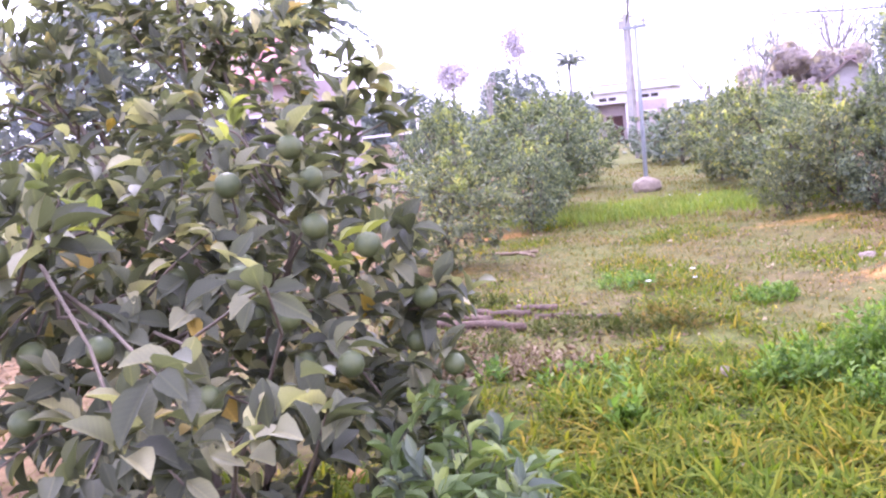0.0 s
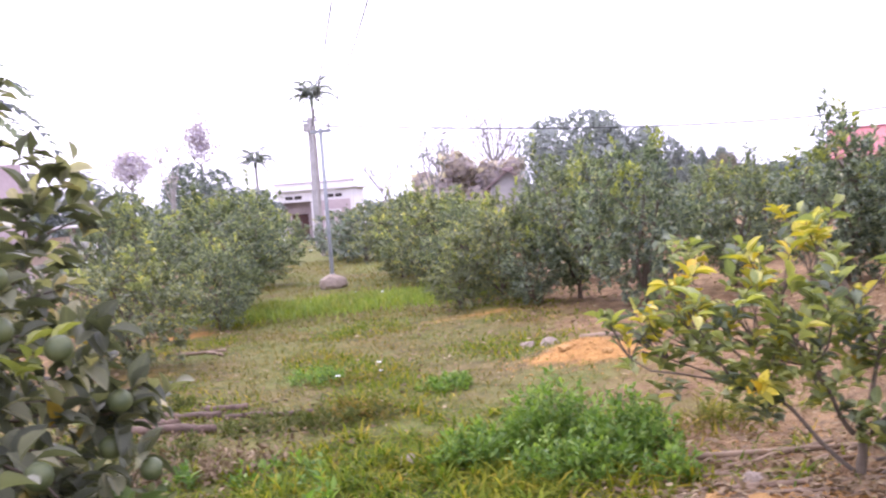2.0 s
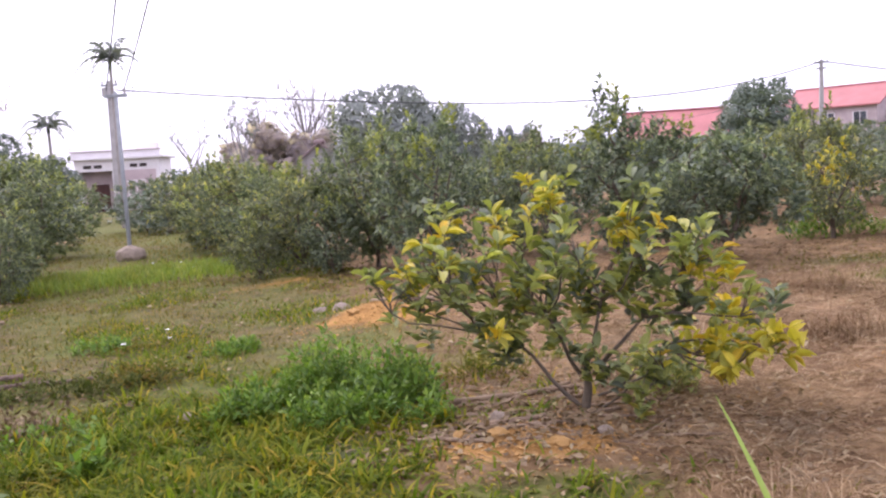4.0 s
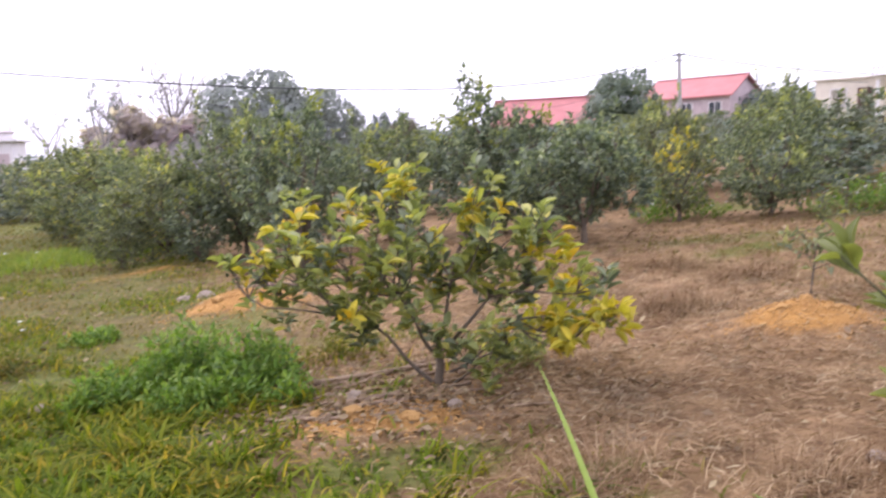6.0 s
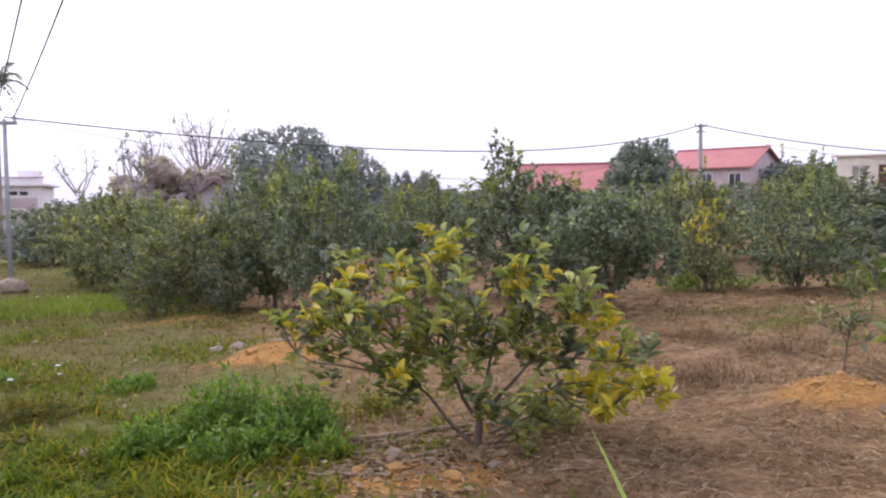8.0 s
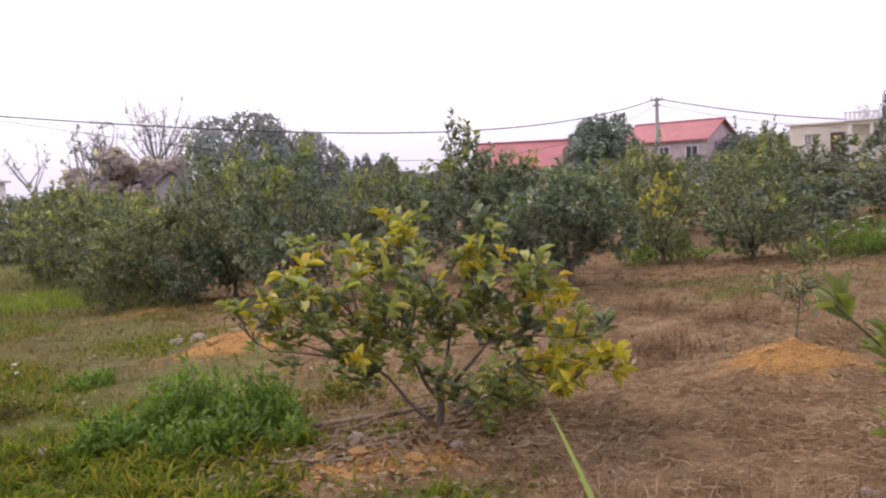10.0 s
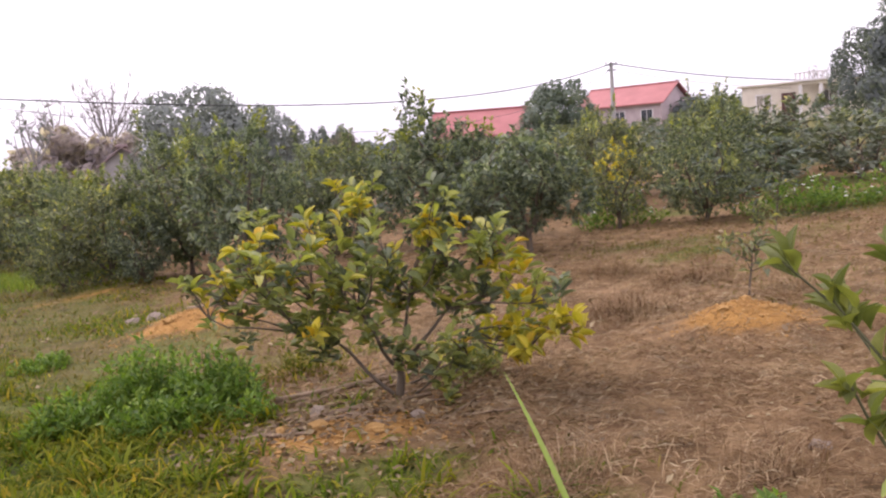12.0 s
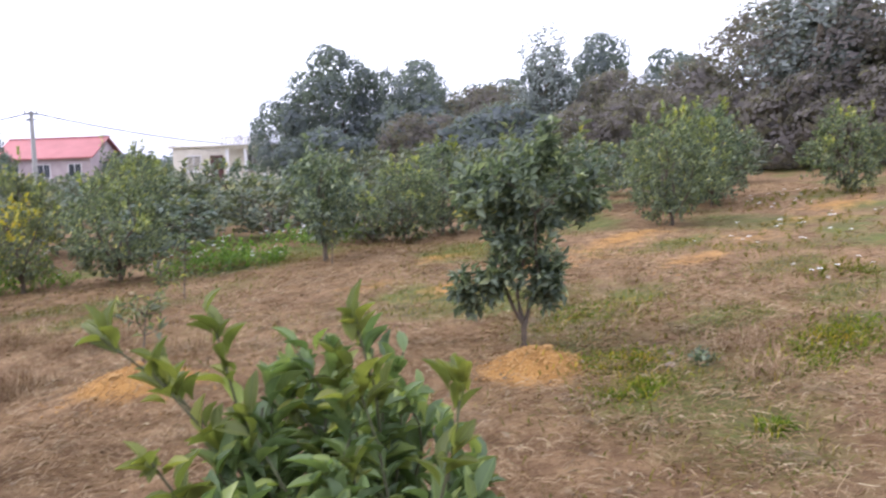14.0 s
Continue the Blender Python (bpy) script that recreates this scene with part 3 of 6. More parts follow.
def put(ob, x, y, turn=0.0, s=1.0, sz=None):
    ob.matrix_basis = Matrix.Translation((x, y, gz(x, y) - 0.02)) @ Matrix.Rotation(radians(turn), 4, "Z") @ Matrix.Diagonal((s, s, sz or s, 1))
    return ob


DARK = "dense dark green citrus tree with glossy leaves"
OLIVE = "olive-green citrus tree with yellowing leaves"
tree_a = citrus(11, 1.85, 1.0, 470, 12, 0.098, LEAF_LOW, M_LEAF, DARK, base=0.08, extra=(0.06, 2.5, M_LEAF_DULL))
tree_b = citrus(12, 1.9, 0.9, 470, 12, 0.098, LEAF_LOW, M_LEAF_BLUE, DARK, base=0.08, extra=(0.05, 3, M_LEAF_YOUNG), lump=0.55)
tree_c = citrus(13, 1.75, 1.0, 470, 12, 0.098, LEAF_LOW, M_LEAF_OLIVE, OLIVE, base=0.08, extra=(0.05, 2.5, M_LEAF_DULL))
tree_d = citrus(14, 2.1, 0.95, 500, 12, 0.095, LEAF_LOW, M_LEAF, DARK, base=0.08, lump=0.55, extra=(0.05, 3, M_LEAF_DULL))
tree_e = citrus(15, 2.1, 0.85, 430, 12, 0.098, LEAF_LOW, M_LEAF_BLUE, "tall pointed dark green citrus tree", base=0.08, cone=0.1, lump=0.4, extra=(0.05, 2, M_LEAF_YOUNG), sprigs=7)
tree_f = citrus(16, 1.4, 0.62, 200, 11, 0.09, LEAF_LOW, M_LEAF_OLIVE, "small citrus tree turning yellow", extra=(0.16, 2.5, M_LEAF_YELLOW), sprigs=1)
tree_g = citrus(17, 1.5, 0.85, 380, 12, 0.095, LEAF_LOW, M_LEAF_BLUE, "low dark citrus tree on a short bare trunk", base=0.3, lobes=((-0.4, 0.1, 0.8, 0.5), (0.25, 0, 0.95, 0.5), (0.5, -0.2, 0.72, 0.36), (-0.1, -0.2, 1.1, 0.4), (0.0, 0.1, 0.6, 0.42)), lump=0.35)
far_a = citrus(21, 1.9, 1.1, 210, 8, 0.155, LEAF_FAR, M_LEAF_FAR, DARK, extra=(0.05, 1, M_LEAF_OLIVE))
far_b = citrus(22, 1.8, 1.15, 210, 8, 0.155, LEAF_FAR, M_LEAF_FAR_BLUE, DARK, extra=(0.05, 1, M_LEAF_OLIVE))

# first row beyond the yellowing bush, from the track towards the wood
put(tree_c, -4.3, 13.6, 100, 0.85, 0.9)
put(tree_a, -5.3, 15.1, 20, 0.85, 0.88)
put(tree_d, -3.15, 13.6, 70, 0.88, 1.0)
put(tree_b, -2.05, 12.6, 200, 0.86, 1.02)
put(tree_e, 0.25, 13.7, 0, 0.95, 1.0)
put(tree_g, 1.42, 11.5, 20, 0.98, 0.95)
put(tree_f, 2.85, 13.0, 50, 0.72, 0.85)
place(tree_c, -6.4, 16.4, 0.9, 250, 1.0)
place(tree_a, -7.4, 17.6, 0.9, 80, 0.98)
place(tree_c, -8.6, 19.0, 0.95, 310, 1.02)
place(tree_b, -3.6, 12.9, 0.5, 90, 0.5)
place(tree_c, -4.7, 12.95, 0.45, 190, 0.48)
place(tree_d, -1.1, 13.9, 0.8, 30, 0.82)
place(tree_b, 1.0, 13.3, 0.8, 120, 0.8)
place(tree_a, 3.95, 12.7, 0.74, 150, 0.72)
place(tree_d, 5.35, 16.4, 0.72, 40, 0.86)
place(tree_g, 6.35, 11.6, 0.86, 260, 1.02)
place(tree_b, 9.2, 12.6, 0.8, 100, 0.76)
place(tree_a, 8.1, 12.2, 0.62, 30, 0.66)
place(tree_a, 11.4, 9.65, 0.76, 190, 0.95)
place(tree_d, 12.9, 10.8, 0.7, 20, 0.76)
place(tree_b, 14.3, 10.9, 0.85, 140, 0.95)
place(tree_d, 15.4, 12.0, 0.9, 75, 0.9)
place(tree_a, 17.2, 9.8, 0.84, 300, 0.9)
place(tree_c, 3.1, 15.6, 0.8, 60, 0.95)
place(tree_a, -8.8, 21.4, 1.2, 160, 0.98)
place(tree_b, 7.2, 20.6, 1.0, 75, 0.8)
# left of the track
put(far_a, -15.0, 21.5, 0, 1.2)
put(far_b, -13.0, 26.5, 90, 1.0)
place(tree_c, -7.3, 9.35, 0.8, 30, 0.8)
place(tree_d, -9.5, 14.1, 1.15, 200, 1.06)
place(tree_a, -8.3, 12.2, 0.6, 40, 0.72)
place(tree_d, -10.2, 12.4, 0.8, 120, 1.05)
place(tree_a, -12.0, 15.6, 1.3, 280, 1.05)
place(tree_a, -12.3, 18.6, 1.2, 130, 1.0)

# the rest of the orchard, row on row
rng = np.random.default_rng(5)
for row in range(8):
    y0 = 17.2 + row * 4.4
    for col in range(16):
        y = y0 + rng.uniform(-0.9, 0.9)
        x = -16.0 + col * (2.9 + 0.28 * row) - row * 2.2 + rng.uniform(-0.7, 0.7)
        if x < -0.2 - 0.56 * (y - 3) + 2.4 or x > 16 + 0.2 * row or (y > 24 and 0.36 < x / y < 0.56):
            continue
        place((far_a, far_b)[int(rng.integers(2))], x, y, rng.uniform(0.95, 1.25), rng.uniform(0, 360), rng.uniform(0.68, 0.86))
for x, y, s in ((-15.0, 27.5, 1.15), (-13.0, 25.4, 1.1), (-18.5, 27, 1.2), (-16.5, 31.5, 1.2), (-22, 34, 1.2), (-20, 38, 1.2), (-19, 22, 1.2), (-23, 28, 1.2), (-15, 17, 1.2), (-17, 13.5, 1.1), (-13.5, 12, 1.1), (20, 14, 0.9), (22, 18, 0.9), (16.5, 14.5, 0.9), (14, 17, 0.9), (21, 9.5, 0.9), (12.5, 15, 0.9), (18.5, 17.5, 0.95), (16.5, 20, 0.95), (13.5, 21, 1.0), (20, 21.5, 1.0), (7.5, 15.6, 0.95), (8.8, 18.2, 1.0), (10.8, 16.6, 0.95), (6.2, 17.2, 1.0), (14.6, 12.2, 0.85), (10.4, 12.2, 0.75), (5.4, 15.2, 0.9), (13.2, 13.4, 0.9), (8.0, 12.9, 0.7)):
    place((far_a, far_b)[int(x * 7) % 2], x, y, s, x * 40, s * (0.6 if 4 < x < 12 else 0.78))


# ------------------------------------------------------------------ plants close to the track
def leaf_objects(parent, shape, material, p, d, up, L, W):
    """Leaves as parts of their own; they share one mesh."""
    me = mesh_np("leaf", shape[0], shape[1], material, uv=np.stack([shape[0][:, 0] + 0.5, shape[0][:, 1]], -1))
    x, y, z = leaf_frames(d, up)
    for i in range(len(p)):
        m = Matrix(((x[i][0] * W[i], y[i][0] * L[i], z[i][0] * L[i], p[i][0]), (x[i][1] * W[i], y[i][1] * L[i], z[i][1] * L[i], p[i][1]), (x[i][2] * W[i], y[i][2] * L[i], z[i][2] * L[i], p[i][2]), (0, 0, 0, 1)))
        ob = new("leaf", me)
        ob.parent = parent
        ob.matrix_basis = m


def foliage(parent, groups, focus, count, shape=LEAF_FINE):
    """Groups of leaves (material, arrays); the ones round the focus become parts, the others one mesh a group."""
    total = sum(len(g[1][0]) for g in groups)
    dist = np.concatenate([np.linalg.norm(g[1][0] - focus, axis=1) for g in groups])
    cut = np.sort(dist)[min(count, total - 1)]
    for name, (material, (p, d, up, L, W)) in zip(("crown", "young_leaves", "yellow_leaves") if len(groups) < 4 else ("dark_leaves", "crown", "young_leaves", "yellow_leaves"), groups):
        near = np.linalg.norm(p - focus, axis=1) < cut
        if near.any():
            leaf_objects(parent, shape, material, p[near], d[near], up[near], L[near], W[near])
        if (~near).any():
            part(name, leaf_mesh(name, shape, p[~near], d[~near], up[~near], L[~near], W[~near], material), parent, kind="stuff")


def ball_mesh(name, radius, material, seed, rough=0.05, squash=1.0, sub=2):
    bm = bmesh.new()
    bmesh.ops.create_icosphere(bm, subdivisions=sub, radius=radius)
    for v in bm.verts:
        k = 1 + rough * 2 * noise.noise(v.co * (1.6 / radius) + Vector((seed * 3.3, 0, seed)))
        v.co = Vector((v.co.x * k, v.co.y * k, v.co.z * k * squash))
    return mesh_bm(name, bm, material, smooth=rough < 0.12)


def near_citrus():
    """The fruiting tree beside the camera's start."""
    rng = np.random.default_rng(31)
    bx, by = -2.76, 3.6
    t = thing("fruiting_citrus_tree", "leafy citrus tree hung with unripe green fruit", "tree", Matrix.Translation((bx, by, gz(bx, by) - 0.02)))
    tips, dirs = crown_points(rng, 340, 1.86, 0.97, 0.25, 3, shell=0.35, lump=0.35)
    # a low bough that reaches out to the grass
    bough = np.array([1.26, -0.72, 1.2]) + rng.normal(0, 1, (14, 3)) * np.array([0.12, 0.12, 0.16]) + np.linspace(0, -0.25, 14)[:, None] * np.array([1.2, 0.2, 1.6])
    tips = np.concatenate([tips, bough])
    bd = np.array([0.6, -0.15, 0.55]) + rng.normal(0, 0.35, (14, 3))
    dirs = np.concatenate([dirs, bd / np.linalg.norm(bd, axis=1, keepdims=True)])
    tu = limbs(rng, tips, 1.86, 0.9, 5, 0.2, 0.035, 110)
    for p in bough[::2]:
        tu.add(bent((0.3, -0.1, 0.35), p, rng, 0.06, 6), np.linspace(0.009, 0.003, 6))
    part("trunk", tu.mesh("trunk", M_BARK), t)
    young = (tips[:, 2] > 1.25) & (rng.random(len(tips)) < 0.10)
    young[-14:] = False
    foliage(t, [(M_LEAF_NEAR, spray(rng, tips[~young], dirs[~young], 11, 0.9, 0.1, 0.5)), (M_LEAF_YOUNG, spray(rng, tips[young], dirs[young], 9, 0.8, 0.09, 0.5, 0.4))], np.array([1.0, -0.5, 1.0]), 290)
    fruit = [ball_mesh("fruit", 0.034 + 0.003 * i, M_FRUIT, i, 0.03, 0.95) for i in range(3)]
    front = [i for i in range(326) if tips[i] @ np.array([0.85, -0.5, 0.05]) > 0.38 and 0.7 < tips[i][2] < 1.62]
    for k, i in enumerate(rng.permutation(front)[:30]):
        p = tips[i] + np.array([0.05, -0.03, -0.03])
        part("fruit", fruit[k % 3], t, "unripe green fruit", pose(*p, rng.uniform(0, 60), rng.uniform(0, 60), rng.uniform(0, 360)))


near_citrus()


def bush(name, label, bx, by, h, r, shoots, leaf, mats, seed, focus, count, per=13, long_shoots=()):
    """Several upright shoots from one foot, leaves all along them, brighter at the tips."""
    rng = np.random.default_rng(seed)
    t = thing(name, label, "bush", Matrix.Translation((bx, by, gz(bx, by) - 0.02)))
    low, top = [[], []], [[], []]
    for i in range(shoots):
        a, f = rng.uniform(0, 2 * np.pi), math.sqrt(rng.uniform(0.02, 1))
        tip = np.array([math.cos(a) * r * f, math.sin(a) * r * f, h * (1.0 - 0.42 * f * f) * rng.uniform(0.82, 1.05)])
        if i < len(long_shoots):
            tip = np.array(long_shoots[i])
        line = bent((rng.normal(0, 0.03), rng.normal(0, 0.03), 0), tip, rng, 0.07, 8)
        tu = Tubes(5)
        tu.add(line, np.linspace(0.009, 0.003, 8))
        part("stem", tu.mesh("stem", M_SHOOT), t)
        for j in (4, 5, 6, 7) if i < len(long_shoots) else (2, 3, 4, 5, 6, 7):
            d = line[j] - line[j - 1]
            pale_end = j == 7 or (i < len(long_shoots) and j > 5)
            (top if pale_end else low)[0].append(line[j])
            (top if pale_end else low)[1].append(d / np.linalg.norm(d))
    lows = spray(rng, np.array(low[0]), np.array(low[1]), per // 2, 1.15, leaf, 0.43, 0.3, h * 0.16)
    tops = spray(rng, np.array(top[0]), np.array(top[1]), per // 2 + 1, 0.75, leaf * 0.92, 0.40, 0.5, 0.09)
    ends = len(long_shoots) * 2
    pale = np.repeat((rng.random(len(top[0])) < 0.33) | (np.arange(len(top[0])) < ends), per // 2 + 1)
    lows = tuple(np.concatenate([a, c[~pale]]) for a, c in zip(lows, tops))
    tops = tuple(c[pale] for c in tops)
    foliage(t, [(mats[0], lows), (mats[1], tops)], np.array(focus) - np.array([bx, by, gz(bx, by)]), count)
    return t


bush("young_citrus_bush", "young citrus bush with broad glossy leaves and pale green tips", 1.74, 3.58, 0.93, 0.39, 62, 0.108, (M_LEAF_BUSH, M_LEAF_TIP), 41, (1.4, 3.0, 0.9), 295, per=15, long_shoots=((-0.57, 0.28, 0.98), (-0.46, 0.24, 0.88), (-0.24, 0.34, 0.98), (-0.36, 0.4, 0.82), (-0.11, -0.24, 1.0), (-0.6, -0.12, 0.77), (0.02, -0.48, 0.9)))
bush("low_citrus_bush", "low bluish-green citrus bush under the fruiting tree", -1.9, 3.85, 0.72, 0.36, 20, 0.105, (M_LEAF_BUSH, M_LEAF_BLUE), 42, (-1.4, 3.2, 0.8), 200)
bush("low_citrus_bush", "low bluish-green citrus bush in the grass", -1.95, 3.05, 0.6, 0.26, 14, 0.105, (M_LEAF_BUSH, M_LEAF_BLUE), 43, (-1.4, 2.8, 0.6), 120)
bush("low_citrus_bush", "dark leafy citrus bush beside the fruiting tree", -2.6, 4.3, 0.72, 0.34, 16, 0.1, (M_LEAF_NEAR, M_LEAF_NEAR), 46, (-2.2, 4.0, 0.8), 100)
bush("dry_shrub", "withered shrub with brown curled leaves", -4.4, 5.3, 0.45, 0.5, 16, 0.07, (M_LITTER, M_LITTER), 44, (-2.8, 4.4, 0.5), 60)
bush("dry_shrub", "withered shrub with brown curled leaves", -3.8, 5.7, 0.36, 0.4, 12, 0.06, (M_LITTER, M_LEAF_OLIVE), 45, (-2.0, 4.2, 0.5), 60)

put(citrus(33, 2.9, 0.95, 340, 11, 0.105, LEAF_MID, M_LEAF_NEAR, "tall dark citrus tree behind the fruiting one", stems=5, base=0.3, extra=(0.05, 1, M_LEAF_YOUNG)), -4.15, 4.25, 0)
put(citrus(34, 2.7, 1.0, 230, 11, 0.105, LEAF_MID, M_LEAF_NEAR, DARK, stems=5, base=0.3, extra=(0.05, 1, M_LEAF_YOUNG)), -5.2, 3.0, 0)
put(citrus(35, 1.5, 0.46, 330, 12, 0.08, LEAF_MID, M_LEAF_BLUE, "slim young citrus tree on a heap of orange earth", stems=3, base=0.2, thick=0.022, extra=(0.02, 3, M_LEAF_OLIVE), lump=0.4, lobes=((0.05, -0.04, 1.15, 0.34), (0.3, -0.22, 1.1, 0.24), (-0.18, 0.14, 1.08, 0.26), (0.02, 0.0, 0.75, 0.27), (0.1, -0.1, 0.52, 0.18), (-0.16, 0.12, 0.56, 0.15), (-0.28, 0.22, 0.46, 0.16)), sprigs=8), 4.45, 5.72, 0)


def yellow_citrus():
    """The open, yellowing bush: a forked trunk, bare limbs, and whorls of leaves at the ends of the boughs."""
    rng = np.random.default_rng(51)
    t = thing("yellowing_citrus_bush", "open citrus bush with yellowing leaves on bare stems", "bush", Matrix.Translation((0.0, 6.25, gz(0.0, 6.25) - 0.02)) @ Matrix.Scale(0.89, 4))
    # limb: where it leaves the trunk, its knee, and the boughs on it: across, height, how yellow
    left_limb = ((-0.03, 0.06), (-0.42, 0.42), ((-0.90, 1.22, 0.12), (-0.82, 1.02, 0.85), (-0.74, 0.96, 0.8), (-1.04, 0.78, 0.9), (-0.93, 0.83, 0.7), (-1.2, 0.86, 0.1), (-0.47, 0.66, 0.75), (-0.38, 0.56, 0.0)))
    mid_left = ((-0.02, 0.25), (-0.2, 0.62), ((-0.52, 1.16, 0.2), (-0.52, 0.98, 0.05), (-0.30, 1.12, 0.75), (-0.19, 1.26, 0.6), (-0.18, 1.36, 0.5), (-0.1, 0.98, 0.45), (-0.3, 0.86, 0.05), (-0.54, 0.86, 0.1), (-0.15, 0.56, 0.0)))
    middle = ((0.02, 0.32), (0.12, 0.7), ((0.0, 1.13, 0.0), (0.28, 1.2, 0.65), (0.19, 1.05, 0.8), (0.34, 1.1, 0.55), (0.42, 0.98, 0.3), (0.05, 0.86, 0.15), (0.02, 0.74, 0.35), (0.12, 0.38, 0.0)))
    right_limb = ((0.06, 0.25), (0.34, 0.6), ((0.67, 1.03, 0.3), (0.58, 0.98, 0.35), (0.76, 0.84, 0.6), (0.61, 0.75, 0.75), (0.93, 0.74, 0.0), (0.3, 0.78, 0.25)))
    low_right = ((0.08, 0.12), (0.5, 0.42), ((0.85, 0.56, 1.2), (0.79, 0.48, 1.3), (1.0, 0.47, 1.3), (1.12, 0.45, 1.3), (0.78, 0.34, 1.3), (0.66, 0.43, 1.1), (0.9, 0.4, 1.3)))
    low_shoots = ((0.1, 0.05), (0.28, 0.2), ((0.44, 0.42, 0.1), (0.36, 0.26, 0.2)))
    trunk = Tubes(8)
    trunk.add([(0.0, 0, -0.06), (0.0, 0, 0.02), (0.02, 0.01, 0.16), (0.02, 0, 0.34)], [0.04, 0.03, 0.024, 0.02])
    part("trunk", trunk.mesh("trunk", M_BARK), t, "short grey-brown trunk")
    twigs = Tubes(5)
    groups = [[[], []], [[], []], [[], []], [[], []]]
    for k, (start, knee, boughs) in enumerate((left_limb, mid_left, middle, right_limb, low_right, low_shoots)):
        a, b = np.array([start[0], 0, start[1]]), np.array([knee[0], rng.uniform(-0.12, 0.08), knee[1]])
        line = bent(a, b, rng, 0.06, 7)
        st = Tubes(6)
        st.add(line, np.linspace(0.015, 0.008, 7) if k < 4 else np.linspace(0.009, 0.005, 7))
        part("stem", st.mesh("stem", M_BARK), t, "bare grey-brown stem")
        for x, z, yellow in boughs:
            end = np.array([x, rng.uniform(-0.32, 0.22), z - 0.03])
            fork = line[int(np.argmin(np.linalg.norm(line - end, axis=1)))]
            path = bent(fork, end - np.array([0, 0, 0.06]), rng, 0.07, 6)
            twigs.add(path, np.linspace(0.007, 0.004, 6))
            for i in range(5):
                lean = np.array([rng.normal(0, 0.5), rng.normal(0, 0.5), 1.0 if yellow < 1 else 0.35])
                lean /= np.linalg.norm(lean)
                foot = end + rng.normal(0, 1, 3) * np.array([0.075, 0.12, 0.05])
                tip = foot + lean * rng.uniform(0.03, 0.09)
                twigs.add(bent(path[4], tip, rng, 0.05, 4), [0.005, 0.004, 0.003, 0.003])
                q = rng.random()
                g = 3 if q < 0.68 * yellow else (2 if q < 0.68 * yellow + 0.3 * (1 - 0.5 * yellow) else int(rng.random() < 0.72))
                groups[g][0].append(tip)
                groups[g][1].append(lean)
            # thin dull leaves along the bough
            for j in (2, 3, 4) if yellow < 1 else ():
                dull = groups[int(rng.random() < 0.75)]
                dull[0].append(path[j] + rng.normal(0, 0.05, 3))
                dull[1].append(np.array([0.1, 0, 0.99]))
    part("twig", twigs.mesh("twig", M_BARK), t, kind="stuff")
    made = []
    for m, (tips, dirs) in zip((M_LEAF, M_LEAF_DULL, M_LEAF_YOUNG, M_LEAF_YELLOW), groups):
        made.append((m, spray(rng, np.array(tips), np.array(dirs), 8, 1.05, 0.1, 0.47, 0.08, 0.10)))
    foliage(t, made, np.array([0.5, -1.6, 0.5]), 295)


yellow_citrus()


def sapling(x, y, h, seed, label):
    rng = np.random.default_rng(seed)
    t = thing("citrus_sapling", label, "sapling", Matrix.Translation((x, y, gz(x, y) - 0.02)))
    tu = Tubes(5)
    line = bent((0, 0, 0), (0.03, 0, h), rng, 0.04, 6)
    st = Tubes(6)
    st.add(line, np.linspace(0.01, 0.004, 6))
    part("stem", st.mesh("stem", M_BARK), t)
    tips, dirs = [], []
    for i in range(9):
        p = line[int(rng.integers(3, 6))]
        tip = p + np.array([rng.normal(0, 0.12), rng.normal(0, 0.1), rng.uniform(0.0, 0.14)])
        tu.add(bent(p, tip, rng, 0.05, 4), [0.005, 0.004, 0.003, 0.003])
        tips.append(tip)
        dirs.append((tip - p) / np.linalg.norm(tip - p))
    part("twig", tu.mesh("twig", M_BARK), t, kind="stuff")
    p, d, up, L, W = spray(rng, np.array(tips), np.array(dirs), 8, 0.9, 0.07, 0.5)
    part("crown", leaf_mesh("crown", LEAF_MID, p, d, up, L, W, M_LEAF_OLIVE), t, kind="stuff")


sapling(2.42, 7.35, 0.4, 61, "thin citrus sapling on an orange earth heap")
sapling(3.2, 9.2, 0.5, 62, "thin yellowish citrus sapling in dry grass")
sapling(3.9, 10.4, 0.6, 63, "thin yellowish citrus sapling in dry grass")
sapling(6.1, 11.0, 0.5, 64, "thin yellowish citrus sapling in dry grass")


